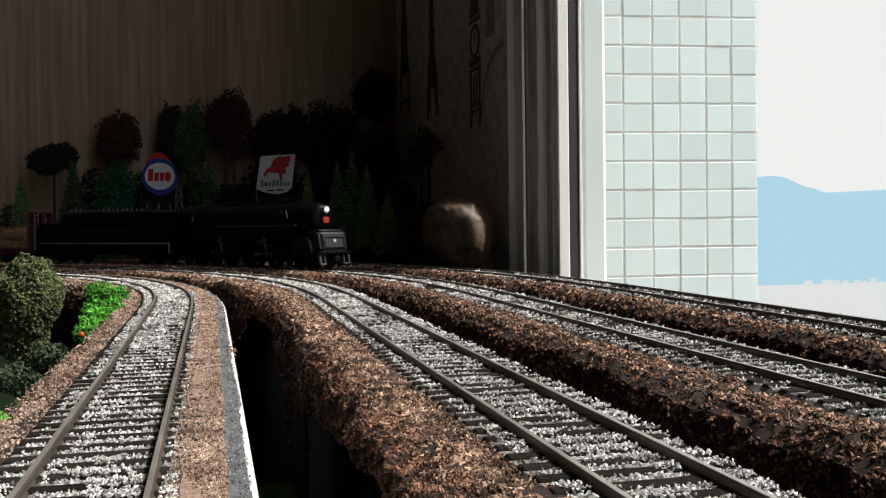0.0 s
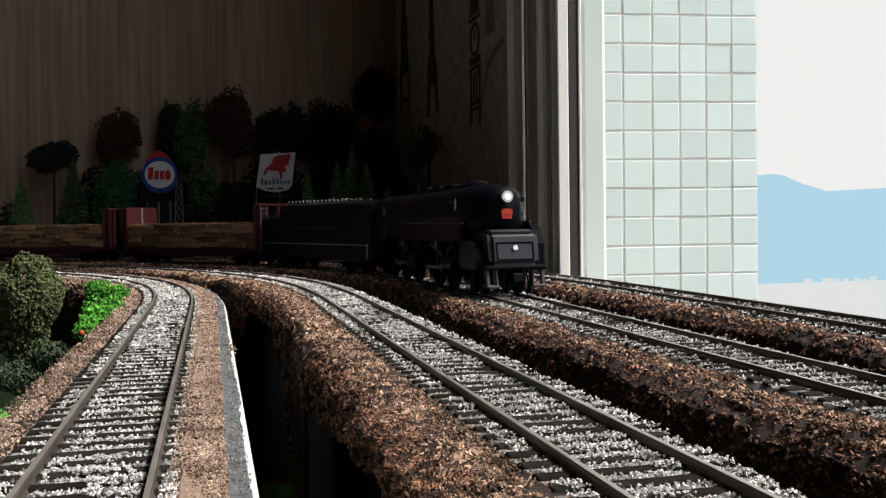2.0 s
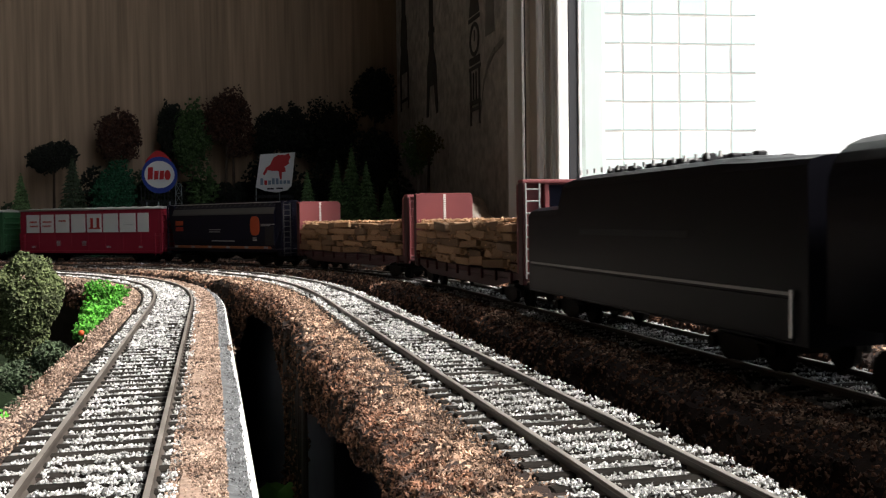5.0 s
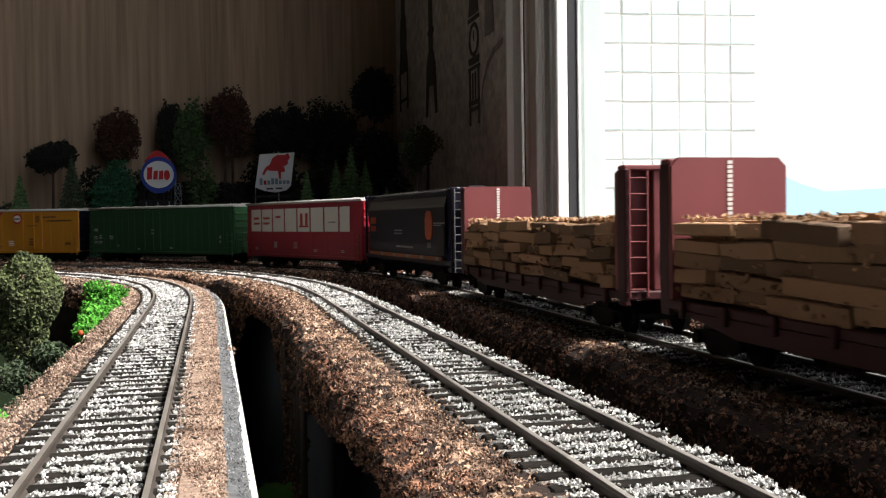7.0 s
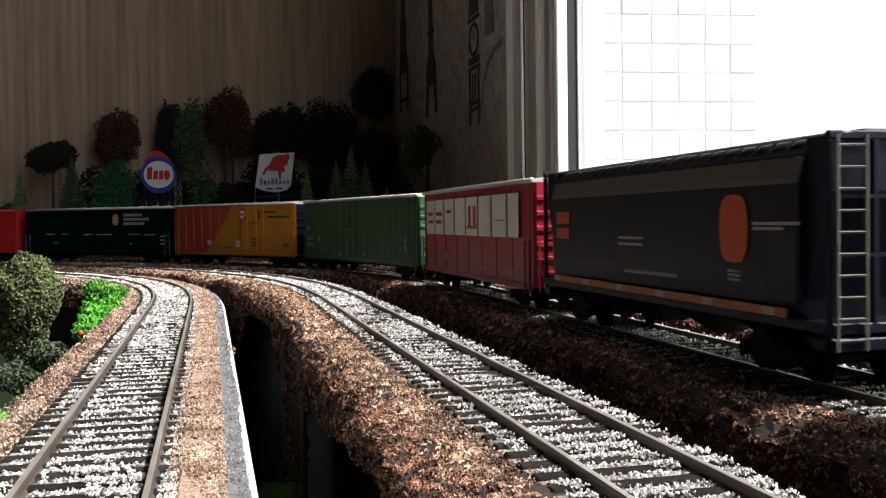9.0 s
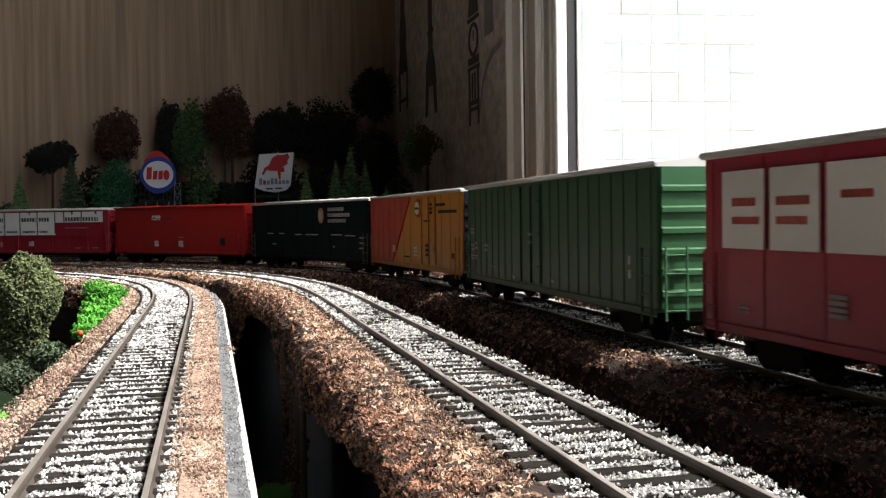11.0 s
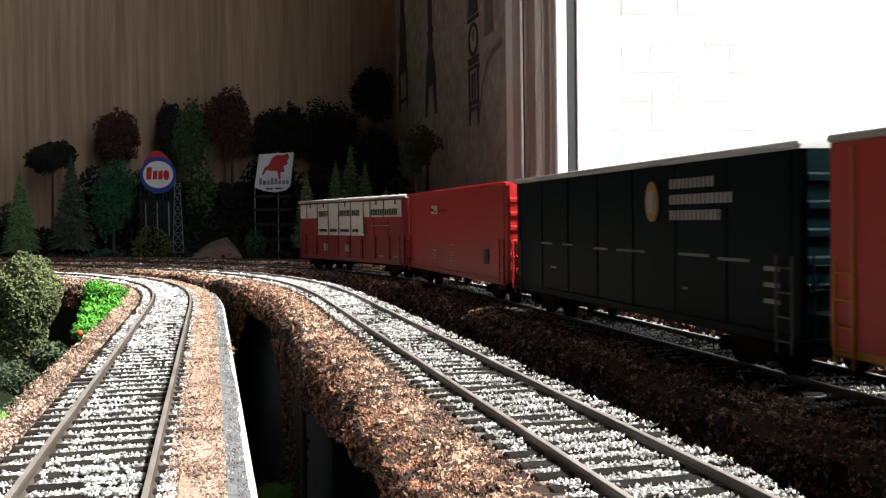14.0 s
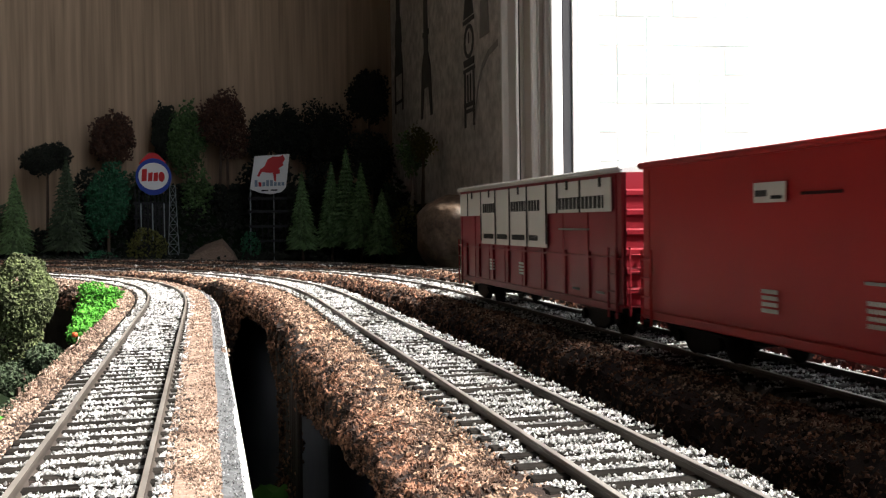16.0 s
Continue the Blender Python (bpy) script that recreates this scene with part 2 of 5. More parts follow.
for x0, x1 in zip(JOINTS, JOINTS[1:]):
    for j in range(-6, 16):
        tile = tile_proto if first_tile else new("tile", tile_proto.data)
        first_tile = False
        tile.parent = pillar
        tile.matrix_basis = Matrix.LocRotScale(((x0 + x1) / 2 + random.uniform(-0.0007, 0.0007), random.uniform(-0.0006, 0.0006), TILE_Z + j * TILE_H + random.uniform(-0.0006, 0.0006)),
                                               Euler((random.uniform(-0.01, 0.01), 0, random.uniform(-0.01, 0.01))), (x1 - x0 - 0.0032, 1.0, TILE_H - 0.0032))

# far shore, bay and hazy sky; haze and daylight are painted on as glow
HAZE = glow("hazy_sky", (1.0, 1.0, 0.98), 0.88)
# hills, bay and buildings are no lamps: distance haze put into their glow
HILLS = glow("haze_glow_hills", (0.46, 0.72, 0.86), 0.94)
SEA = glow("daylit_glow_bay", (0.90, 0.93, 0.92), 0.82)
TOWN = glow("haze_glow_buildings", (0.85, 0.95, 0.97), 0.80)
bm = bmesh.new()
prism(bm, [(-900, -700), (4200, -700), (4200, 2600), (-900, 2600)], 3400, 3401)
tagged(finish(bm, "backdrop", HAZE), "white hazy sky behind the bay", "sky", kind="structure")
tagged(finish(boxed(30, 3300, -1500, 3300, -70, -69), "water", SEA), "bay below the window, its pale brightness painted as glow", "water", kind="structure")
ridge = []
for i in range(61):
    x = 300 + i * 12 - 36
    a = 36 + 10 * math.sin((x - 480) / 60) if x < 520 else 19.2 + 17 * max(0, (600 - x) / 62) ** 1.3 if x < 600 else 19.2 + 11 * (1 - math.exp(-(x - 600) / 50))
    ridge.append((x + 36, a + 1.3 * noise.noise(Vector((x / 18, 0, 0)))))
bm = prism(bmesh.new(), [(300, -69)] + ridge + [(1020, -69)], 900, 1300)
hills = tagged(finish(bm, "hills", HILLS), "wooded hills across the bay, blue haze put in as glow", "hills", kind="structure")
for i in range(9):
    x = 585 + i * 9.5 + random.uniform(-3, 3)
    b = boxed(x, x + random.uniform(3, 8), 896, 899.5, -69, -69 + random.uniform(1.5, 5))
    tagged(finish(b, "far_building", TOWN), "tiny building on the far shore, paleness painted as glow", "building", group="far shore")

# prints on the wallpaper
PRINT_INK = material("print_ink", (0.07, 0.07, 0.075), 0.8, spots=(0.12, 0.12, 0.125), scale=60)


FAINT_INK = material("faint_ink", (0.30, 0.29, 0.285), 0.8, spots=(0.40, 0.39, 0.38), scale=70)


def printed(name, label, outlines, ink=PRINT_INK):
    """A flat print on the wallpaper from outlines of (y, z)."""
    bm = bmesh.new()
    for n, o in enumerate(outlines):
        prism(bm, o, WALL_X - 0.0008 - 0.0001 * (n % 4), WALL_X - 0.0002, "yz")
    tagged(finish(bm, name, ink), label, "wall print")


def band(cy, z0, z1, h0, h1=None):
    h1 = h0 if h1 is None else h1
    return [(cy - h0, z0), (cy + h0, z0), (cy + h1, z1), (cy - h1, z1)]


cy = 1.158
printed("tower_print", "dark slender tower printed on the wallpaper",
        [band(cy, 0.2360, 0.300, 0.011, 0.010), band(cy, 0.2560, 0.262, 0.016), band(cy, 0.300, 0.50, 0.008, 0.003), band(cy, 0.2180, 0.2360, 0.024, 0.012), band(cy, 0.1950, 0.2180, 0.027, 0.024)]
        + [[(cy + k * 0.012, 0.195), (cy + k * 0.027, 0.195), (cy + k * 0.031, 0.160), (cy + k * 0.021, 0.160)] for k in (-1, 1)])
cy = 1.3277
printed("tower_print", "faint dark tower printed on the wallpaper",
        [band(cy, 0.2346, 0.262, 0.030, 0.024), band(cy, 0.262, 0.275, 0.020), band(cy, 0.275, 0.31, 0.024, 0.016), band(cy, 0.31, 0.45, 0.012, 0.006)]
        + [band(cy + k * 0.025, 0.185, 0.2346, 0.004) for k in (-1, 1)] + [band(cy, 0.196, 0.200, 0.029)])
cy, cz = 0.9618, 0.2148
ring = []
for i in range(20):
    a, b = i * math.tau / 20, (i + 1) * math.tau / 20
    ring.append([(cy + p * math.cos(q), cz + r * math.sin(q)) for p, r, q in ((0.0135, 0.0130, a), (0.0135, 0.0130, b), (0.0185, 0.0170, b), (0.0185, 0.0170, a))])
printed("clock_tower_print", "dark clock tower printed on the wallpaper",
        ring + [band(cy, 0.2395, 0.262, 0.019, 0.012), band(cy, 0.262, 0.30, 0.010, 0.003), band(cy, 0.2335, 0.2375, 0.021), band(cy, 0.1905, 0.1975, 0.018, 0.020), band(cy, 0.1850, 0.1885, 0.022),
                band(cy, 0.2130, 0.2240, 0.0010), band(cy, 0.1500, 0.1545, 0.020), band(cy, 0.1440, 0.1475, 0.016)]
        + [band(cy + k * 0.0165, 0.130, 0.1850, 0.0028) for k in (-1, 1)] + [band(cy + k * 0.005, 0.155, 0.182, 0.0013) for k in (-1, 1)])
arch = [(0.945, 0.125), (0.938, 0.145), (0.928, 0.165), (0.912, 0.180), (0.890, 0.189), (0.862, 0.193)]
printed("arch_print", "faint grey arch printed on the wallpaper",
        [[(a, b), (c, d), (c, d + 0.006), (a - 0.002, b + 0.006)] for (a, b), (c, d) in zip(arch, arch[1:])] + [band(0.905, 0.21, 0.245, 0.016, 0.012), band(0.888, 0.250, 0.262, 0.020)], FAINT_INK)

# ---- embankments, one under each track ----
def hole(s):
    """Lower edge of the second embankment's wall: an arched opening near the camera."""
    if s < 0.31:
        return -0.008 - 0.015 * max(0, (s - 0.12) / 0.19) ** 1.2
    u = abs(s - 0.520) / 0.107
    if u < 1:
        return -0.0150 - 0.030 * u ** 5
    return -0.13


BANKS = [
    lambda s: [(-0.034, -0.06), (-0.031, -0.020), (-0.0285, -0.0095), (-0.0245, -0.0050), (-0.0185, -0.0032), (0.0170, -0.0032)],
    lambda s: [(-0.0315, hole(s)), (-0.0325, max(hole(s) * 0.6, -0.012)), (-0.0315, max(hole(s) * 0.42, -0.006)), (-0.0285, -0.0034), (-0.024, -0.0022), (-0.018, -0.0028), (0.0165, -0.0030), (0.0185, -0.005), (0.021, -0.05)],
    lambda s: [(-0.037, -0.05), (-0.0365, -0.011), (-0.034, -0.0050), (-0.030, -0.0025), (-0.025, -0.0015), (-0.018, -0.0028), (0.0165, -0.0030), (0.0185, -0.005), (0.021, -0.05)],
    lambda s: [(-0.037, -0.05), (-0.0365, -0.011), (-0.034, -0.0050), (-0.030, -0.0025), (-0.025, -0.0015), (-0.018, -0.0028), (0.0165, -0.0030), (0.0185, -0.006), (0.022, -0.05)],
]


def skin(v, rough):
    """The uneven lift of a turf surface at v."""
    return noise.noise_vector(v * 300) * rough + noise.noise_vector(v * 45) * rough * 1.6


def fine_bank(k):
    base = BANKS[k]
    counts = [min(14, max(1, int(math.hypot(b[0] - a[0], b[1] - a[1]) / 0.0018))) for a, b in zip(base(0.5), base(0.5)[1:])]

    def prof(s):
        rows, out = base(s), []
        for (a, b), n in zip(zip(rows, rows[1:]), counts):
            out += [(a[0] + (b[0] - a[0]) * i / n, a[1] + (b[1] - a[1]) * i / n) for i in range(n)]
        return out + [rows[-1]]
    return prof


rng = np.random.default_rng(7)


def pieces(name, pts, size, mat, parent=None, flat=0.7, label=""):
    """Many small crumbs at pts, each a bipyramid turned at random, in one mesh."""
    pts = np.asarray(pts, float)
    n = len(pts)
    size = np.broadcast_to(np.asarray(size, float), (n,)) * rng.uniform(0.55, 1.35, n)
    a = np.arange(3) * math.tau / 3
    base = np.concatenate([np.stack([np.cos(a), np.sin(a), 0 * a], 1), [[0, 0, flat], [0, 0, -flat]]])
    qt = rng.normal(size=(n, 4))
    qt /= np.linalg.norm(qt, axis=1)[:, None]
    w, x, y, z = qt.T
    rot = np.stack([np.stack([1 - 2 * (y * y + z * z), 2 * (x * y - z * w), 2 * (x * z + y * w)], 1),
                    np.stack([2 * (x * y + z * w), 1 - 2 * (x * x + z * z), 2 * (y * z - x * w)], 1),
                    np.stack([2 * (x * z - y * w), 2 * (y * z + x * w), 1 - 2 * (x * x + y * y)], 1)], 1)
    local = base[None] * rng.uniform(0.6, 1.2, (n, 5, 1))
    verts = np.einsum("nij,nvj->nvi", rot, local) * size[:, None, None] * 0.5 + pts[:, None]
    f = np.array([[0, 1, 3], [1, 2, 3], [2, 0, 3], [1, 0, 4], [2, 1, 4], [0, 2, 4]])
    faces = (f[None] + (np.arange(n) * 5)[:, None, None]).reshape(-1, 3)
    me = bpy.data.meshes.new(name)
    me.from_pydata(verts.reshape(-1, 3).tolist(), [], faces.tolist())
    me.materials.append(mat)
    ob = new(name, me)
    if parent:
        ob.parent = parent
    if label:
        ob["label"] = label
    return ob


def bank_points(k, n, i0, i1, s_near, s_far, rough=0.0009):
    """n places on the skin of embankment k between profile rows i0 and i1, thicker near the camera."""
    out = []
    for q in rng.random(n):
        s = s_near * (s_far / s_near) ** q
        rows = BANKS[k](s)[i0:i1 + 1]
        lens = [math.hypot(b[0] - a[0], b[1] - a[1]) for a, b in zip(rows, rows[1:])]
        r = rng.random() * sum(lens)
        for (a, b), ln in zip(zip(rows, rows[1:]), lens):
            if r <= ln:
                f = r / ln
                x, y, th = on_line(k, s, a[0] + (b[0] - a[0]) * f)
                v = Vector((x, y, a[1] + (b[1] - a[1]) * f))
                out.append(v + skin(v, rough))
                break
            r -= ln
    return [tuple(v) for v in out]


def distance_size(pts, base):
    p = np.asarray(pts)
    return base * np.clip(np.hypot(p[:, 0], p[:, 1]) / 0.28, 0.85, 2.4)


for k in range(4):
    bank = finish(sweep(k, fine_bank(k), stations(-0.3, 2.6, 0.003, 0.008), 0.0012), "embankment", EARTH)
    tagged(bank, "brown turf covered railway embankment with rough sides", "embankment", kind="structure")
# darker crumbs on the sides, paler on the shoulders: light kept in the colour
for k, n, i0, i1, s0, s1, mat in ((0, 9000, 1, 3, 0.08, 1.5, SHADED_GRAIN), (0, 12000, 2, 4, 0.08, 1.5, TAN_GRAIN), (1, 28000, 0, 4, 0.08, 1.5, SHADED_GRAIN), (1, 15000, 3, 5, 0.08, 1.5, LIT_GRAIN),
                                  (2, 28000, 0, 5, 0.12, 1.6, SHADED_GRAIN), (2, 7000, 3, 5, 0.12, 1.6, LIT_GRAIN), (3, 18000, 0, 5, 0.2, 1.6, SHADED_GRAIN), (3, 4000, 3, 5, 0.2, 1.6, LIT_GRAIN)):
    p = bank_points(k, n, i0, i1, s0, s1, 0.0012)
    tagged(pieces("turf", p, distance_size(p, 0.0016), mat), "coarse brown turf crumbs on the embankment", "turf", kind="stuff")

# the flat verge beside the first track: tan grit, grey edge, white card side
verge = tagged(empty("track_verge"), "tan grit verge with grey edge on white card", "verge", kind="structure")
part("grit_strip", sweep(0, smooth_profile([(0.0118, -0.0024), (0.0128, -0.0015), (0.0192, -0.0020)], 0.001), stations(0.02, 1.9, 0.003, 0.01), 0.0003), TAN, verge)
part("grey_strip", sweep(0, smooth_profile([(0.0190, -0.0022), (0.0222, -0.0030), (0.0228, -0.0034)], 0.001), stations(0.02, 1.9, 0.003, 0.01), 0.0004), GREY_EDGE, verge)
part("card_side", sweep(0, [(0.0224, -0.0032), (0.0234, -0.0032), (0.0234, -0.010), (0.0224, -0.010)], stations(0.02, 1.9, 0.006, 0.01), closed=True), WHITE_CARD, verge)
p = []
for q in rng.random(15000):
    s = 0.08 * (1.3 / 0.08) ** q
    x, y, th = on_line(0, s, rng.uniform(0.0108, 0.0192))
    p.append((x, y, -0.0015))
tagged(pieces("grit", p, distance_size(p, 0.0008), TAN_GRAIN), "loose tan grit beside the first track", "grit", kind="stuff")
p = []
for q in rng.random(3600):
    x, y, th = on_line(0, 0.08 * (1.3 / 0.08) ** q, rng.uniform(0.0185, 0.0226))
    p.append((x, y, -0.0024))
tagged(pieces("grit", p, distance_size(p, 0.0006), material("grey_grit", (0.32, 0.33, 0.34), 0.9, spots=(0.08, 0.08, 0.085), scale=300, spread=0.3, island=0.6)), "grey grit on the verge edge", "grit", kind="stuff")
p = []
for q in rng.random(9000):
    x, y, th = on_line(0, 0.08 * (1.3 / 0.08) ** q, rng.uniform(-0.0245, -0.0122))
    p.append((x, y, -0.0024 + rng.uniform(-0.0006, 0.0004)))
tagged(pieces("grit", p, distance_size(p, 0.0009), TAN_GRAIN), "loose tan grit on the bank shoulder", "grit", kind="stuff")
# paler crumbs again, with the light on the shoulder in their colour
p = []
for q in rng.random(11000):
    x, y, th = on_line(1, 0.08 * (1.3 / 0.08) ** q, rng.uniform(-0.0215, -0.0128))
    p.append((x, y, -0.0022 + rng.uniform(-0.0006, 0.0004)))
tagged(pieces("grit", p, distance_size(p, 0.0009), LIT_GRAIN), "brown grit beside the second track", "grit", kind="stuff")

# ---- tracks ----
def rail_profile(d):
    return [(d - 0.0008, -0.0021), (d - 0.0008, -0.0018), (d - 0.0004, -0.0014), (d - 0.0004, -0.0006), (d - 0.0006, -0.0004), (d - 0.0005, 0.0),
            (d + 0.0005, 0.0), (d + 0.0006, -0.0004), (d + 0.0004, -0.0006), (d + 0.0004, -0.0014), (d + 0.0008, -0.0018), (d + 0.0008, -0.0021)]


def ballast_points(k, n, s0, s1):
    out = []
    while len(out) < n:
        q = rng.random()
        s = s0 * (s1 / s0) ** q
        d = rng.uniform(-0.0165, 0.0165)
        x, y, th = on_line(k, s, d)
        patch = noise.noise(Vector((x * 55, y * 55, k * 3.0))) + 0.5 * noise.noise(Vector((x * 160, y * 160, 5.0)))
        over_tie = abs((s - 0.0534 + 0.0034) % 0.0068 - 0.0034) < 0.0018
        if over_tie and patch < (0.12, -0.05, -0.1, -0.2)[k]:
            continue
        if not over_tie and patch < -0.55:
            continue
        if k < 2 and (d < -0.0135 or (k == 0 and d > 0.0122)):
            continue
        if abs(abs(d) - 0.0087) < 0.0012:
            continue
        out.append((x, y, (-0.0013 if over_tie else -0.0018) + rng.uniform(-0.0003, 0.0003)))
    return out


tie_mesh = None
for k, n in enumerate((25000, 27000, 14000, 7000)):
    track = tagged(empty("railway_track"), "model railway track with dark ties in pale ballast", "railway track", group="parallel tracks")
    for d in (-0.0087, 0.0087):
        part("rail", sweep(k, rail_profile(d), stations(-2.1, 3.8, 0.012, 0.02), closed=True), RAIL_SIDE, track)
        part("rail_head", sweep(k, [(d - 0.00042, -0.0001), (d - 0.00042, 0.0001), (d + 0.00042, 0.0001), (d + 0.00042, -0.0001)], stations(-2.1, 3.8, 0.012, 0.02), closed=True), RAIL_TOP, track, "worn bright rail head")
    part("ballast", sweep(k, [(-0.0165, -0.0034), (-0.0150, -0.0020), (0, -0.0020), (0.0150, -0.0020), (0.0165, -0.0034)], stations(-2.1, 3.8, 0.01, 0.02)), BALLAST, track)
    p = ballast_points(k, n, 0.07 if k < 2 else 0.15, 1.6)
    tagged(pieces("ballast_grit", p, distance_size(p, 0.00088), STONE, track), kind="stuff")
    if tie_mesh is None:
        proto = part("tie", boxed(-0.0152, 0.0152, -0.0015, 0.0015, -0.0035, -0.0015, 0.0003), TIE, track)
        tie_mesh = proto.data
        bpy.data.objects.remove(proto)
    s = 0.0534
    while s < 1.55:
        x, y, th = on_line(k, s)
        tie = new("tie", tie_mesh)
        tie.parent = track
        tie.matrix_basis = pose(x, y, 0, 0, 0, math.degrees(th) + random.uniform(-1, 1))
        s += 0.0068

# ---- train ----
SPEED, LINE, HALF = 0.1586, 2, 0.0166


def ahead(t):
    """How far the train has run, at its even pace."""
    return 1.0028 + SPEED * (t - 7)


CARS = []  # thing, front and rear distance behind the datum
WHEELS = []  # wheelset, place on its engine, radius
RODS = []  # rod, place, crank


def on_rails(front, rear, t):
    """Pose of a car whose two trucks stand on the track; +x points along the run."""
    mid, half = (front + rear) / 2, (rear - front) / 2 * 0.72
    a, b = on_line(LINE, mid - half - ahead(t)), on_line(LINE, mid + half - ahead(t))
    turn = math.degrees(math.atan2(a[1] - b[1], a[0] - b[0]))
    return pose((a[0] + b[0]) / 2, (a[1] + b[1]) / 2, 0, 0, 0, turn)


def paint(name, c, rough=0.42, dirt=0.82, gloss=0.22):
    return material(name, c, rough, spots=tuple(v * dirt for v in c), scale=60, spread=0.8, stretch=(1, 1, 0.3), gloss=gloss)


BLACK = paint("engine_black", (0.0045, 0.0045, 0.0075), 0.36, gloss=0.06)
IRON = paint("truck_iron", (0.006, 0.005, 0.005), 0.6, gloss=0.1)
STEEL_GREY = paint("pilot_grey", (0.032, 0.037, 0.044), 0.38)
ROD_STEEL = material("rod_steel", (0.10, 0.09, 0.085), 0.4, 0.8, spots=(0.12, 0.11, 0.10), scale=120)
SILVER = material("bright_metal", (0.7, 0.7, 0.7), 0.3, 0.7, spots=(0.55, 0.55, 0.55), scale=200)
WHITE = paint("white_lettering", (0.72, 0.71, 0.68), 0.55, 0.9)
DULL_WHITE = paint("faded_lettering", (0.36, 0.36, 0.35), 0.6, 0.85)
INK = paint("black_lettering", (0.025, 0.025, 0.028), 0.6)
PLATE_RED = paint("plate_red", (0.45, 0.045, 0.03), 0.45)
LAMP = glow("headlamp_glow", (1.0, 0.96, 0.9), 1.6)
OXIDE = paint("oxide_red", (0.19, 0.052, 0.055), 0.55)
DARK_OXIDE = paint("dark_oxide", (0.06, 0.016, 0.02), 0.55)
TIMBER = material("rough_timber", (0.44, 0.265, 0.145), 0.85, spots=(0.13, 0.07, 0.038), scale=160, stretch=(0.15, 1, 1), vary=0.55, bump=0.4, bump_scale=900)
HOPPER = paint("hopper_grey", (0.010, 0.010, 0.022), 0.45, gloss=0.12)
HOPPER_BAND = paint("hopper_band", (0.11, 0.11, 0.105), 0.5)
ORANGE = paint("orange_red", (0.50, 0.085, 0.03), 0.5)
RUST_STRIPE = paint("rust_stripe", (0.42, 0.15, 0.06), 0.5)
CRIMSON = paint("crimson", (0.33, 0.022, 0.045), 0.38)
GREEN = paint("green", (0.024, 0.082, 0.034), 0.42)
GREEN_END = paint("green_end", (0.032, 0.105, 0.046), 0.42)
AMBER = paint("amber", (0.50, 0.215, 0.022), 0.42)
AMBER_RED = paint("panel_red", (0.42, 0.045, 0.035), 0.42)
END_BLACK = paint("end_black", (0.006, 0.007, 0.016), 0.55, gloss=0.05)
DEEP_GREEN = paint("deep_green", (0.0022, 0.010, 0.0125), 0.42, gloss=0.03)
VERMILION = paint("vermilion", (0.44, 0.020, 0.022), 0.42)
PLUM = paint("maroon", (0.27, 0.018, 0.030), 0.38)
ROOF_PALE = material("pale_roof", (0.55, 0.55, 0.54), 0.45, 0.3, spots=(0.45, 0.45, 0.44), scale=90)


def share(name, mesh, parent, m):
    ob = new(name, mesh)
    ob.parent = parent
    ob.matrix_basis = m
    return ob


def truck_parts():
    bm = bmesh.new()
    for sy in (-1, 1):
        y = sy * 0.0125
        prism(bm, [(-0.0135, 0.0040), (-0.0135, 0.0066), (-0.006, 0.0072), (0.006, 0.0072), (0.0135, 0.0066), (0.0135, 0.0040), (0.009, 0.0040), (0.005, 0.0020), (-0.005, 0.0020), (-0.009, 0.0040)], y - 0.0008, y + 0.0008)
        for x in (-0.0104, 0.0104):
            disc(bm, (x, y + sy * 0.001, 0.0049), (0, 1, 0), 0.0016, 0.002, 8)
    box(bm, -0.003, 0.003, -0.0125, 0.0125, 0.0035, 0.0085)
    frame_mesh = part("truck", bm, IRON, None).data
    bm = bmesh.new()
    for sy in (-1, 1):
        disc(bm, (0, sy * 0.0086, 0), (0, 1, 0), 0.0048, 0.0022, 16)
        disc(bm, (0, sy * 0.0076, 0), (0, 1, 0), 0.0055, 0.0005, 16)
    tube(bm, (0, -0.009, 0), (0, 0.009, 0), 0.0012, 6)
    wheel_mesh = part("wheelset", bm, IRON, None).data
    for o in list(scene.collection.objects):
        if o.name.startswith(("truck", "wheelset")):
            bpy.data.objects.remove(o)
    return frame_mesh, wheel_mesh


TRUCK, WHEELSET = truck_parts()


def trucks(car, half, inset=0.026):
    for x in (half - inset, inset - half):
        t = share("truck", TRUCK, car, pose(x, 0, 0))
        for dx in (-0.0104, 0.0104):
            share("wheelset", WHEELSET, t, pose(dx, 0, 0.0049))


def coupler(car, x, sx):
    bm = bmesh.new()
    box(bm, min(x, x + sx * 0.006), max(x, x + sx * 0.006), -0.0014, 0.0014, 0.0075, 0.0102, 0.0003)
    box(bm, min(x + sx * 0.004, x + sx * 0.0075), max(x + sx * 0.004, x + sx * 0.0075), -0.0026, 0.0022, 0.0070, 0.0107, 0.0004)
    part("coupler", bm, IRON, car)


def mark(car, name, mid, d0, d1, z0, z1, mat, lift=0.0, label="", side=-1):
    """A painted patch on the car's side between distances d0 and d1."""
    x0, x1 = sorted((mid - d0, mid - d1))
    y = side * (HALF + lift)
    return part(name, boxed(x0, x1, min(y, y + side * 0.00025), max(y, y + side * 0.00025), z0, z1), mat, car, label)


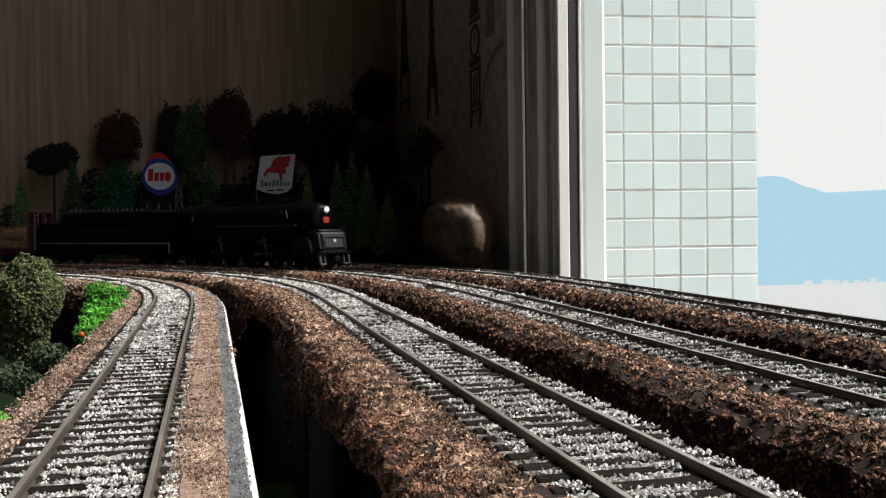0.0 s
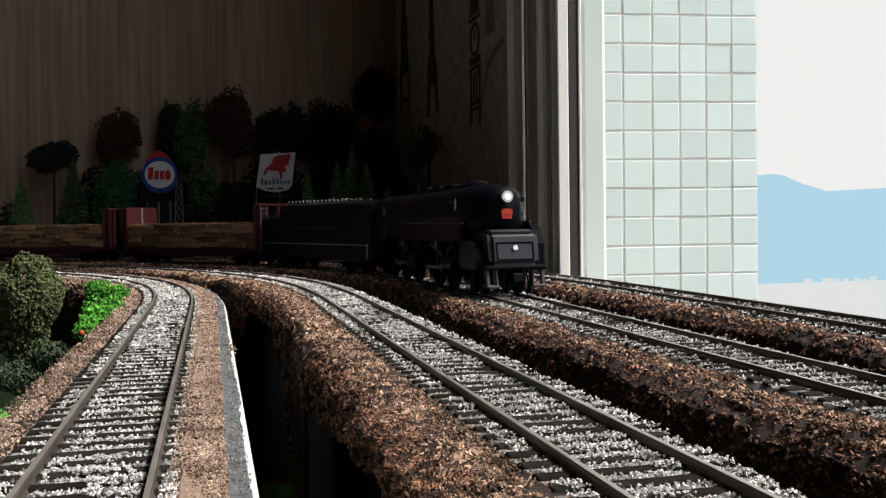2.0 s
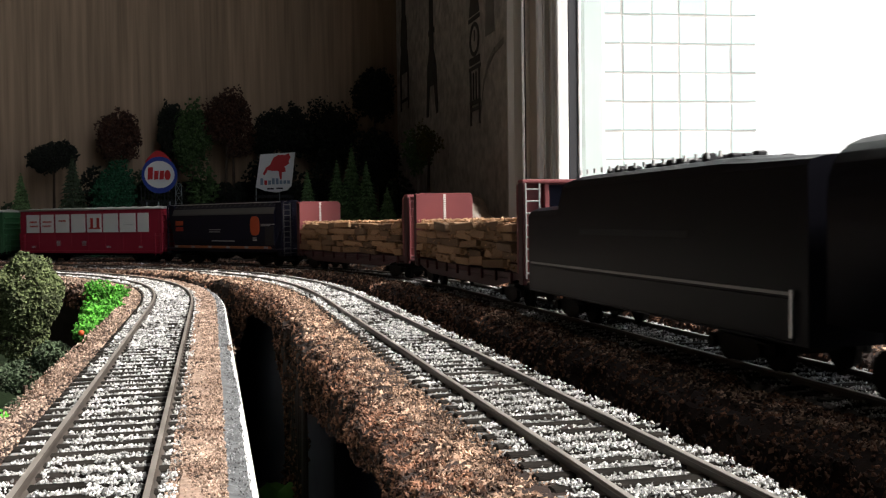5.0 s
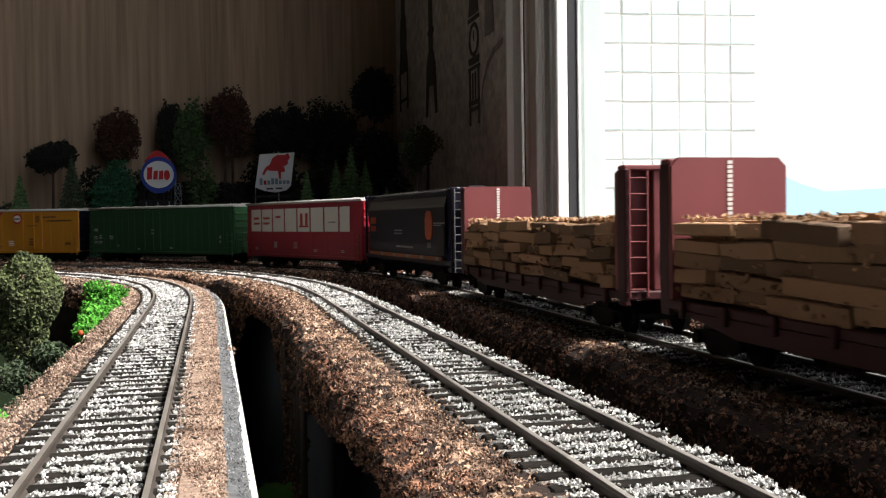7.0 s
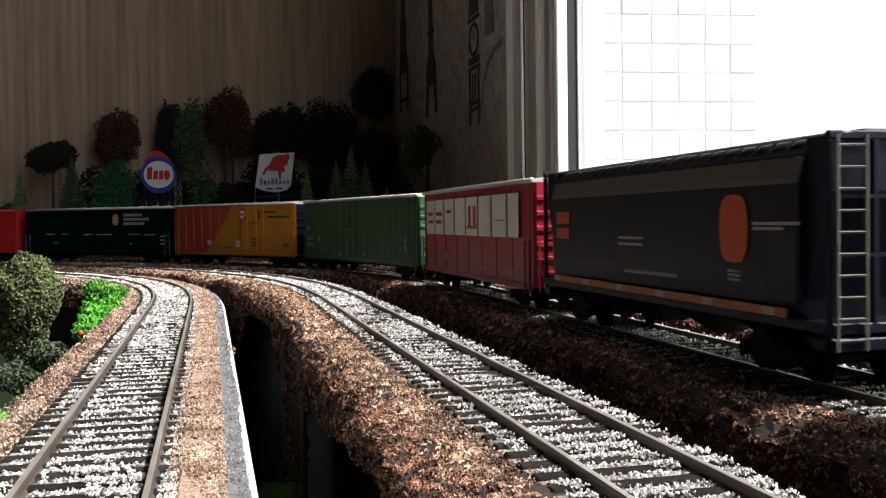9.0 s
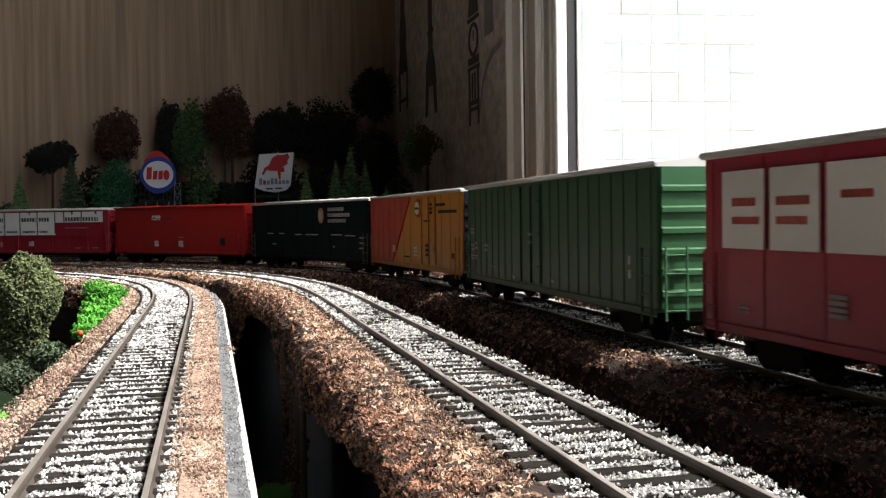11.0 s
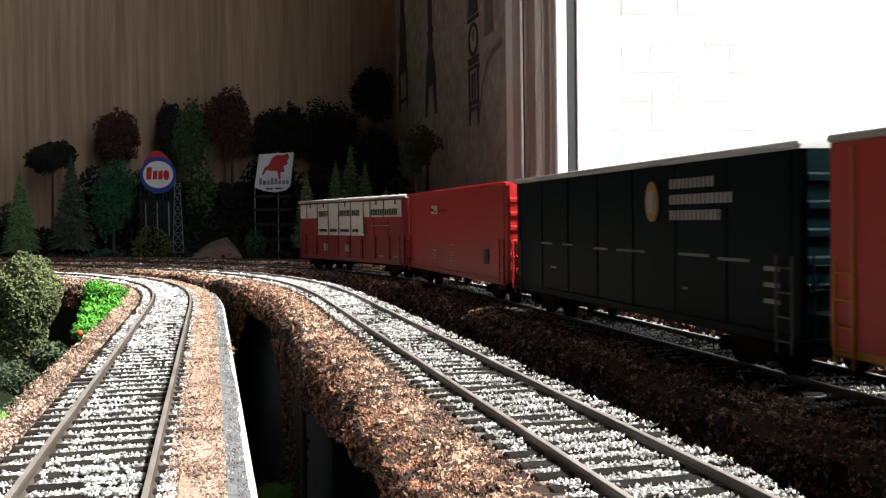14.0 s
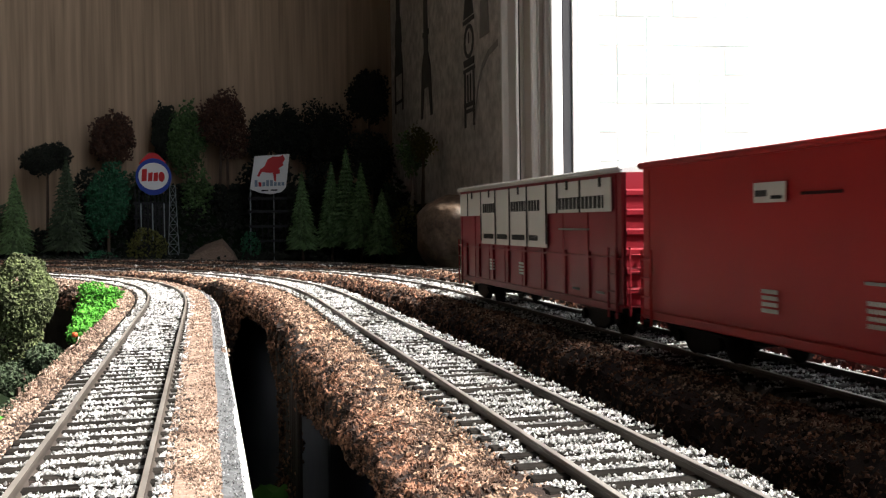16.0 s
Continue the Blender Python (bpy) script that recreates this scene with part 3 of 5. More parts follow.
def lines(car, mid, d0, d1, z0, z1, n, mat, lift=0.0):
    """Unreadable small lettering: n rows of short bars."""
    h = (z1 - z0) / n
    bm = bmesh.new()
    y = -(HALF + lift)
    for i in range(n):
        x, end = sorted((mid - d0, mid - d1))
        while x < end - 0.0004:
            w = min(h * 0.62 * random.uniform(0.45, 0.62), end - x)
            box(bm, x, x + w, y - 0.0002, y, z0 + i * h, z0 + i * h + h * 0.62)
            x += w + max(h * 0.2, 0.0003)
    part("lettering", bm, mat, car, "rows of unreadable lettering")


def ladder(car, name, x, y, z0, z1, width, n, mat, facing="x"):
    """A ladder of two rails and n rungs, facing along x (end) or y (side)."""
    bm = bmesh.new()
    for s in (-1, 1):
        a = (x, y + s * width / 2) if facing == "x" else (x + s * width / 2, y)
        tube(bm, (*a, z0), (*a, z1), 0.00035, 5)
    for i in range(n):
        z = z0 + (z1 - z0) * (i + 0.5) / n
        a, b = ((x, y - width / 2), (x, y + width / 2)) if facing == "x" else ((x - width / 2, y), (x + width / 2, y))
        tube(bm, (*a, z), (*b, z), 0.0003, 5)
    part(name, bm, mat, car)


def box_car(name, front, rear, mat, end_mat, roof_mat, label, ribs=10, sill=0.0095, eave=0.0495, peak=0.0515, rail_mat=None, doors=None):
    mid, half = (front + rear) / 2, (rear - front) / 2
    car = tagged(empty(name), label, "train car", group="freight train")
    part("body", boxed(-half, half, -HALF, HALF, sill, eave, 0.0005), mat, car)
    bm = bmesh.new()
    hw = HALF + 0.0006
    prism(bm, [(-hw, eave - 0.0006), (hw, eave - 0.0006), (hw, eave + 0.0004), (0.004, peak), (-0.004, peak), (-hw, eave + 0.0004)], -half - 0.0004, half + 0.0004, "yz")
    for i in range(13):
        x = -half + 0.003 + i * (2 * half - 0.006) / 12
        prism(bm, [(-hw + 0.001, eave + 0.0004), (-0.003, peak + 0.0004), (0.003, peak + 0.0004), (hw - 0.001, eave + 0.0004)], x - 0.0005, x + 0.0005, "yz")
    part("roof", bm, roof_mat, car)
    for sy in (-1, 1):
        part("roof_edge", tube(bmesh.new(), (-half - 0.0004, sy * hw, eave + 0.0004), (half + 0.0004, sy * hw, eave + 0.0004), 0.0008, 12), roof_mat, car, smooth=True)
    # corrugated ends
    for sx in (1, -1):
        wave = [(sx * half, sill + 0.001), (sx * (half + 0.0006), sill + 0.001)]
        for i in range(6):
            z = sill + 0.004 + i * (eave - sill - 0.006) / 6
            wave += [(sx * (half + 0.0006), z), (sx * (half + 0.0013), z + 0.0005), (sx * (half + 0.0013), z + 0.0017), (sx * (half + 0.0006), z + 0.0022)]
        wave += [(sx * (half + 0.0006), eave - 0.0006), (sx * half, eave - 0.0006)]
        bm = prism(bmesh.new(), wave, -HALF + 0.0010, HALF - 0.0010)
        part("end_panel", bm, end_mat, car)
        ladder(car, "end_ladder", sx * (half + 0.0022), -HALF + 0.0045, sill - 0.002, sill + 0.018, 0.0062, 4, end_mat)
        coupler(car, sx * half, sx)
    # side posts
    rib = None
    for sy in (-1, 1):
        for i in range(ribs):
            x = -half + 0.004 + i * (2 * half - 0.008) / (ribs - 1)
            if rib is None:
                rib = part("side_post", boxed(-0.0005, 0.0005, -0.0002, 0.0002, sill + 0.001, eave - 0.001, 0.0002), mat, car)
                rib.matrix_basis = pose(x, sy * (HALF + 0.0001), 0)
            else:
                share("side_post", rib.data, car, pose(x, sy * (HALF + 0.0001), 0))
        part("side_sill", boxed(-half, half, min(sy * HALF, sy * (HALF + 0.0007)), max(sy * HALF, sy * (HALF + 0.0007)), sill - 0.0012, sill + 0.0012, 0.0003), mat, car)
        for x in (half - 0.0045, 0.0045 - half):
            ladder(car, "side_ladder", x, sy * (HALF + 0.0012), sill - 0.003, sill + 0.0175, 0.0058, 4, rail_mat or mat, "y")
    part("underframe", boxed(-half + 0.004, half - 0.004, -0.006, 0.006, 0.0062, sill + 0.0004, 0.0005), IRON, car)
    for d0, d1 in doors or []:
        x0, x1 = sorted((mid - d0, mid - d1))
        for sy in (-1, 1):
            bm = bmesh.new()
            box(bm, x0, x1, min(sy * HALF, sy * (HALF + 0.0009)), max(sy * HALF, sy * (HALF + 0.0009)), sill + 0.002, eave - 0.002, 0.0003)
            for i in range(3):
                z = sill + 0.008 + i * 0.012
                box(bm, x0 + 0.001, x1 - 0.001, min(sy * HALF, sy * (HALF + 0.0013)), max(sy * HALF, sy * (HALF + 0.0013)), z, z + 0.0007)
            for x in (x0 + (x1 - x0) * 0.3, x0 + (x1 - x0) * 0.7):
                box(bm, x - 0.0003, x + 0.0003, min(sy * HALF, sy * (HALF + 0.0016)), max(sy * HALF, sy * (HALF + 0.0016)), sill + 0.002, eave - 0.002)
            part("door", bm, mat, car)
    trucks(car, half)
    CARS.append((car, front, rear))
    return car, mid


def rounded(hw, z0, zc, ztop, n=9):
    """Half-round section: upright sides from z0 to zc, then an arch up to ztop."""
    pts = [(-hw, z0)]
    for i in range(n + 1):
        a = math.pi - math.pi * i / n
        c, s = math.cos(a), math.sin(a)
        pts.append((hw * math.copysign(abs(c) ** 0.75, c), zc + (ztop - zc) * abs(s) ** 0.75))
    return pts + [(hw, z0)]


def loft(bm, rows):
    """Skins sections (x, outline) along x and caps both ends."""
    rings = [[bm.verts.new((x, y, z)) for y, z in o] for x, o in rows]
    n = len(rings[0])
    for a, b in zip(rings, rings[1:]):
        for i in range(n):
            bm.faces.new((a[i], a[(i + 1) % n], b[(i + 1) % n], b[i]))
    bm.faces.new(rings[0][::-1])
    bm.faces.new(rings[-1])
    bmesh.ops.recalc_face_normals(bm, faces=bm.faces[:])
    return bm


# -- steam engine --
def engine():
    front, rear = 0.634, 0.858
    mid = (front + rear) / 2
    e = tagged(empty("steam_locomotive"), "black streamlined model steam locomotive with lit headlamp", "locomotive", group="freight train")

    def X(d):
        return mid - d
    hw = 0.0168
    rows = []
    for d, h, zb, top in ((0.857, 0.0166, 0.014, 0.0512), (0.822, 0.0168, 0.014, 0.0515), (0.8215, 0.0168, 0.0262, 0.0512), (0.79, 0.0168, 0.0262, 0.0510), (0.745, 0.0168, 0.0262, 0.0512), (0.705, 0.0168, 0.0262, 0.0516),
                          (0.690, 0.0165, 0.0262, 0.0522), (0.678, 0.0156, 0.0262, 0.0522), (0.670, 0.0140, 0.0270, 0.0519), (0.663, 0.0118, 0.0280, 0.0513), (0.6588, 0.0094, 0.0285, 0.0504), (0.6558, 0.0066, 0.0290, 0.0490)):
        rows.append((X(d), rounded(h, zb, 0.0385, top, 14)))
    part("boiler_casing", loft(bmesh.new(), rows), BLACK, e, smooth=True)
    bm = bmesh.new()
    loft(bm, [(X(d), rounded(h, 0.0480, 0.0500, t, 6)) for d, h, t in ((0.817, 0.0035, 0.0520), (0.800, 0.0044, 0.0531), (0.712, 0.0046, 0.0540), (0.710, 0.0058, 0.0549), (0.692, 0.0060, 0.0551), (0.690, 0.0050, 0.0540), (0.668, 0.0035, 0.0518))])
    part("stack_casing", bm, BLACK, e)
    bm = bmesh.new()
    for d in (0.735, 0.758, 0.783):
        box(bm, X(d) - 0.007, X(d) + 0.007, -0.0035, 0.0035, 0.0525, 0.0545, 0.0006)
    part("dome_cover", bm, BLACK, e)
    for sy in (-1, 1):
        y0, y1 = sorted((sy * 0.0166, sy * 0.0180))
        part("running_board", boxed(X(0.786), X(0.668), y0, y1, 0.0330, 0.0344, 0.0003), STEEL_GREY, e, "thin grey running board edge")
        part("skirt", boxed(X(0.822), X(0.672), *sorted((sy * 0.0155, sy * 0.0170)), 0.0245, 0.0330, 0.0004), BLACK, e)
        part("cab_window", boxed(X(0.834), X(0.829), *sorted((sy * 0.0165, sy * 0.0171)), 0.0385, 0.0425, 0.0003), END_BLACK, e)
        part("cab_window", boxed(X(0.827), X(0.824), *sorted((sy * 0.0165, sy * 0.0172)), 0.0385, 0.0425, 0.0003), DULL_WHITE, e, "small bright cab window")
        bm = bmesh.new()
        for i in range(4):
            d = 0.692 + i * 0.0075
            tube(bm, (X(d), sy * 0.0152, 0.0445), (X(d) + 0.003, sy * 0.0158, 0.0435), 0.0005, 5)
        tube(bm, (X(0.685), sy * 0.0150, 0.0455), (X(0.680), sy * 0.0168, 0.0400), 0.0005, 5)
        part("handrail", bm, SILVER, e, "small bright handrail fittings")
        # cylinders and valve gear
        for d in (0.690, 0.757):
            bm = disc(bmesh.new(), (X(d), sy * 0.0140, 0.0125), (1, 0, 0), 0.0050, 0.016, 14)
            part("cylinder", bm, BLACK, e)
        for d in (0.712, 0.779):
            bm = bmesh.new()
            tube(bm, (X(d) + 0.008, sy * 0.0165, 0.0175), (X(d) - 0.012, sy * 0.0165, 0.0225), 0.0006, 5)
            tube(bm, (X(d) + 0.002, sy * 0.0168, 0.0120), (X(d) - 0.002, sy * 0.0168, 0.0240), 0.0009, 5)
            box(bm, X(d) - 0.003, X(d) + 0.001, sy * 0.0168 - 0.0006, sy * 0.0168 + 0.0006, 0.0205, 0.0245, 0.0003)
            part("valve_gear", bm, ROD_STEEL, e)
    # pilot: sloped box over the coupler, steps and rails
    bm = bmesh.new()
    prism(bm, [(X(0.660), 0.0140), (X(0.6420), 0.0140), (X(0.6450), 0.0290), (X(0.6480), 0.0305), (X(0.660), 0.0305)], -0.0122, 0.0122)
    bmesh.ops.bevel(bm, geom=bm.edges[:], offset=0.0022, segments=3, affect="EDGES")
    part("pilot_box", bm, STEEL_GREY, e, "dark grey sloped pilot front")
    bm = bmesh.new()
    for a, b in (((-0.0088, 0.0168), (0.0088, 0.0168)), ((-0.0088, 0.0245), (0.0088, 0.0245)), ((-0.0088, 0.0168), (-0.0088, 0.0245)), ((0.0088, 0.0168), (0.0088, 0.0245))):
        def sl(z):
            return X(0.6420) - (z - 0.014) * 0.2 + 0.0001
        tube(bm, (sl(a[1]), a[0], a[1]), (sl(b[1]), b[0], b[1]), 0.0004, 5)
    part("pilot_trim", bm, BLACK, e)
    bm = disc(bmesh.new(), (X(0.6435) + 0.0003, 0, 0.0222), (1, 0, 0.2), 0.0012, 0.0008, 16)
    part("emblem", bm, SILVER, e, "small round bright emblem")
    bm = bmesh.new()
    for sy, top in ((-1, 0.0250), (1, 0.0330)):
        prism(bm, [(X(0.674), 0.0120), (X(0.650), 0.0120), (X(0.6500), top - 0.009), (X(0.6525), top - 0.003), (X(0.6575), top), (X(0.674), top)], *sorted((sy * 0.0124, sy * 0.0170)))
    box(bm, X(0.672), X(0.652), -0.0124, 0.0124, 0.0130, 0.0300, 0.002)
    part("pilot_wing", bm, BLACK, e)
    bm = bmesh.new()
    for sy in (-1, 1):
        prism(bm, [(X(0.6480), 0.0125), (X(0.6440), 0.0125), (X(0.6425), 0.0052), (X(0.6480), 0.0052)], *sorted((sy * 0.0085, sy * 0.0092)))
        box(bm, X(0.6495), X(0.6415), *sorted((sy * 0.0080, sy * 0.0140)), 0.0040, 0.0053, 0.0004)
        prism(bm, [(X(0.6470), 0.0120), (X(0.6435), 0.0120), (X(0.6420), 0.0052), (X(0.6445), 0.0052)], *sorted((sy * 0.0128, sy * 0.0140)))
    part("pilot_step", bm, paint("step_grey", (0.07, 0.07, 0.078)), e, "grey pilot steps above the rails")
    bm = boxed(X(0.6560), X(0.6415), -0.0150, 0.0150, 0.0122, 0.0142, 0.0006)
    box(bm, X(0.6560), X(0.6470), -0.0070, 0.0070, 0.0040, 0.0122, 0.001)
    for y in (-0.0065, -0.0045, 0.0045, 0.0065):
        tube(bm, (X(0.6465), y, 0.0125), (X(0.6455), y * 1.15, 0.0030), 0.0005, 6)
    part("pilot_beam", bm, BLACK, e)
    coupler(e, X(0.6465), 1)
    bm = disc(bmesh.new(), (X(0.6538), 0, 0.0458), (1, 0, 0), 0.0027, 0.0030, 24)
    lamp = part("headlamp", bm, SILVER, e, "round bright headlamp ring")
    part("lens", disc(bmesh.new(), (X(0.6520), 0, 0.0458), (1, 0, 0), 0.0014, 0.0008, 20), LAMP, lamp, "lit white lens")
    bm = prism(bmesh.new(), [(-0.0023, 0.0356), (0.0023, 0.0356), (0.0028, 0.0392), (0.0018, 0.0402), (-0.0018, 0.0402), (-0.0028, 0.0392)], X(0.6548), X(0.6531), "yz")
    plate = part("front_plate", bm, PLATE_RED, e, "red front plate with a plain bar")
    part("bar", boxed(X(0.6531), X(0.6528), -0.0016, 0.0016, 0.0374, 0.0383), PLATE_RED, plate)
    bm = bmesh.new()
    box(bm, X(0.665), X(0.6605), 0.0092, 0.0118, 0.0435, 0.0458, 0.0004)
    box(bm, X(0.663), X(0.6595), 0.0088, 0.0108, 0.0370, 0.0382, 0.0003)
    part("marker_lamp", bm, BLACK, e)
    # driving wheels, turning
    def driver_mesh():
        bm = bmesh.new()
        for sy in (-1, 1):
            y = sy * 0.0086
            ring_out, n = 0.0113, 28
            for i in range(n):
                a, b = i * math.tau / n, (i + 1) * math.tau / n
                prism(bm, [(ring_out * math.cos(a), ring_out * math.sin(a)), (ring_out * math.cos(b), ring_out * math.sin(b)),
                           (0.0092 * math.cos(b), 0.0092 * math.sin(b)), (0.0092 * math.cos(a), 0.0092 * math.sin(a))], y - 0.0012, y + 0.0012)
            for i in range(10):
                a = i * math.tau / 10
                tube(bm, (0, y, 0), (0.0095 * math.cos(a), y, 0.0095 * math.sin(a)), 0.0010, 4)
            disc(bm, (0, y, 0), (0, 1, 0), 0.0030, 0.003, 12)
            prism(bm, [(-0.0090, -0.0035), (-0.0065, -0.0040), (-0.0065, 0.0040), (-0.0090, 0.0035)], y - 0.001, y + 0.001)
            disc(bm, (0.0040, sy * 0.0110, 0), (0, 1, 0), 0.0014, 0.004, 10)
        tube(bm, (0, -0.009, 0), (0, 0.009, 0), 0.0018, 8)
        return bm
    first = None
    for d in (0.709, 0.735, 0.776, 0.802):
        if first is None:
            first = w = part("driving_wheelset", driver_mesh(), BLACK, e)
        else:
            w = share("driving_wheelset", first.data, e, pose(X(d), 0, 0.0113))
        WHEELS.append((w, X(d), 0.0113))
    for sy in (-1, 1):
        for d0, d1 in ((0.709, 0.735), (0.776, 0.802)):
            half = (d1 - d0) / 2
            bm = boxed(-half - 0.001, half + 0.001, -0.0006, 0.0006, -0.0009, 0.0009, 0.0003)
            for x in (-half, half):
                disc(bm, (x, 0, 0), (0, 1, 0), 0.0021, 0.0016, 14)
            RODS.append((part("side_rod", bm, ROD_STEEL, e, "bright steel side rod"), X((d0 + d1) / 2), sy * 0.0138, 0.0113, 0.0040))
    for d in (0.662, 0.676, 0.832, 0.848):
        share("wheelset", WHEELSET, e, pose(X(d), 0, 0.0049))
    part("chassis", boxed(X(0.855), X(0.660), -0.0062, 0.0062, 0.0090, 0.0262, 0.001), IRON, e)
    CARS.append((e, front, rear))


def tender():
    front, rear = 0.863, 1.043
    mid = (front + rear) / 2
    t = tagged(empty("coal_tender"), "black model coal tender with a thin pale stripe", "tender", group="freight train")

    def X(d):
        return mid - d
    bm = loft(bmesh.new(), [(X(d), rounded(0.0167, 0.0085, 0.0455 if z > 0.045 else z - 0.004, z, 8)) for d, z in ((1.043, 0.0400), (1.012, 0.0405), (1.006, 0.0490), (0.998, 0.0500), (0.90, 0.0500), (0.888, 0.0490), (0.863, 0.0480))])
    part("tank", bm, BLACK, t)
    for sy in (-1, 1):
        part("stripe", boxed(X(1.040), X(0.868), *sorted((sy * 0.0166, sy * 0.0171)), 0.0187, 0.0194), DULL_WHITE, t, "thin pale stripe")
        part("side_plate", boxed(X(1.040), X(0.868), *sorted((sy * 0.0160, sy * 0.0170)), 0.0088, 0.0183, 0.0004), BLACK, t)
        part("grab_rail", tube(bmesh.new(), (X(0.868), sy * 0.0175, 0.010), (X(0.868), sy * 0.0175, 0.020), 0.0004, 5), SILVER, t)
    bm = bmesh.new()
    for i in range(16):
        d = 0.905 + i * 0.0062
        tube(bm, (X(d), -0.0130, 0.0497), (X(d), -0.0130, 0.0512), 0.0005, 5)
    part("deck_rivet", bm, SILVER, t, "row of bright fittings on the tender deck")
    bm = bmesh.new()
    for i in range(60):
        x, y = X(random.uniform(0.905, 0.985)), random.uniform(-0.010, 0.010)
        box(bm, x - 0.0016, x + 0.0016, y - 0.0014, y + 0.0014, 0.0485, 0.0502 + random.uniform(0, 0.0015), 0.0004)
    part("coal", bm, INK, t, "black lump coal")
    lines(t, mid, 0.99, 0.915, 0.030, 0.033, 1, INK)
    trucks(t, (rear - front) / 2, 0.034)
    coupler(t, X(rear), -1)
    CARS.append((t, front, rear))


# -- lumber flats --
def lumber_flat(front, rear, label, rungs):
    mid, half = (front + rear) / 2, (rear - front) / 2
    c = tagged(empty("bulkhead_flatcar"), label, "train car", group="freight train")
    part("deck", boxed(-half, half, -HALF, HALF, 0.0112, 0.0138, 0.0004), DARK_OXIDE, c)
    bm = bmesh.new()
    for sy in (-1, 1):
        y0, y1 = sorted((sy * HALF, sy * (HALF - 0.001)))
        prism(bm, [(-half + 0.010, 0.0112), (half - 0.010, 0.0112), (half - 0.040, 0.0068), (0.040 - half, 0.0068)], y0, y1)
    part("side_girder", bm, DARK_OXIDE, c)
    for i in range(9):
        x = -half + 0.014 + i * (2 * half - 0.028) / 8
        part("stake_pocket", boxed(x - 0.0012, x + 0.0012, -HALF - 0.0012, -HALF, 0.0095, 0.0140, 0.0003), DARK_OXIDE, c)
    for x, w in ((0.03, 0.011), (-0.02, 0.009)):
        part("tank_box", boxed(x - w / 2, x + w / 2, -0.0160, -0.0085, 0.0055, 0.0112, 0.0006), DULL_WHITE if x > 0 else IRON, c)
    for sx in (1, -1):
        bulk = part("bulkhead", prism(bmesh.new(), [(-HALF, 0.0138), (HALF, 0.0138), (HALF, 0.0485), (HALF - 0.0022, 0.0508), (-HALF + 0.0022, 0.0508), (-HALF, 0.0485)],
                                      *sorted((sx * (half - 0.0055), sx * (half - 0.0075))), "yz"), OXIDE, c, "oxide red end bulkhead")
        for sy in (-1, 1):
            y0, y1 = sorted((sy * HALF, sy * (HALF - 0.0018)))
            part("edge_post", boxed(*sorted((sx * (half - 0.0055), sx * (half - 0.0002))), y0, y1, 0.0095, 0.0495, 0.0004), DARK_OXIDE, bulk)
        for y in (-0.006, 0.006):
            part("stiffener", boxed(*sorted((sx * (half - 0.0055), sx * (half - 0.0015))), y - 0.001, y + 0.001, 0.0138, 0.0500, 0.0003), OXIDE, bulk)
        # black plate stands in for the shade of an open slot
        part("slot_shade", boxed(*sorted((sx * (half - 0.0050), sx * (half - 0.0054))), -0.0048, 0.0048, 0.0150, 0.0485), END_BLACK, bulk, "dark plate painted as the shade in the open slot")
        part("cap_rail", boxed(*sorted((sx * (half - 0.0055), sx * (half - 0.0005))), -HALF, HALF, 0.0490, 0.0506, 0.0004), OXIDE, bulk)
        ladder(bulk, "end_ladder", sx * (half + 0.0004), -HALF + 0.0040, 0.0120, 0.0490, 0.0056, 8, rungs if sx > 0 else OXIDE)
        bm = bmesh.new()
        for i in range(13):
            z = 0.0345 + i * 0.00122
            box(bm, *sorted((sx * (half - 0.0075), sx * (half - 0.0077))), -0.0007, 0.0007, z, z + 0.00085)
        part("dashed_strip", bm, WHITE, bulk, "white dashed strip")
        wheel = bmesh.new()
        for i in range(16):
            a, b = i * math.tau / 16, (i + 1) * math.tau / 16
            tube(wheel, (sx * (half + 0.001), 0.003 + 0.003 * math.cos(a), 0.030 + 0.003 * math.sin(a)), (sx * (half + 0.001), 0.003 + 0.003 * math.cos(b), 0.030 + 0.003 * math.sin(b)), 0.0004, 5)
        tube(wheel, (sx * (half - 0.004), 0.003, 0.030), (sx * (half + 0.001), 0.003, 0.030), 0.0005, 5)
        for a in (0, math.pi / 2):
            tube(wheel, (sx * (half + 0.001), 0.003 - 0.003 * math.cos(a), 0.030 - 0.003 * math.sin(a)), (sx * (half + 0.001), 0.003 + 0.003 * math.cos(a), 0.030 + 0.003 * math.sin(a)), 0.0003, 4)
        part("brake_wheel", wheel, OXIDE, bulk)
        coupler(c, sx * half, sx)
    # timbers: a core and separate pieces round it
    lo, hi = -half + 0.0095, half - 0.0095
    part("timber_core", boxed(lo, hi, -0.0125, 0.0125, 0.0142, 0.0318), TIMBER, c)
    protos = [part("timber", boxed(-0.5, 0.5, -0.5, 0.5, -0.5, 0.5, 0.06), TIMBER, c) for _ in range(1)]
    first = True
    for layer in range(5):
        x = lo
        while x < hi - 0.006:
            ln = min(random.uniform(0.012, 0.034), hi - x)
            t = protos[0] if first else new("timber", protos[0].data)
            first = False
            t.parent = c
            dep = random.uniform(-0.0014, 0.0012)
            t.matrix_basis = Matrix.LocRotScale((x + ln / 2, -0.0146 + dep, 0.0164 + layer * 0.0039 + random.uniform(-0.0005, 0.0005)), Euler((random.uniform(-0.25, 0.25), random.uniform(-0.05, 0.05), random.uniform(-0.05, 0.05))), (ln - random.uniform(0.0002, 0.0012), 0.0045, random.uniform(0.0030, 0.0043)))
            x += ln
    x = lo
    while x < hi - 0.006:
        ln = min(random.uniform(0.012, 0.03), hi - x)
        for y in (-0.0095, -0.0045, 0.0005, 0.0055, 0.0105):
            t = new("timber", protos[0].data)
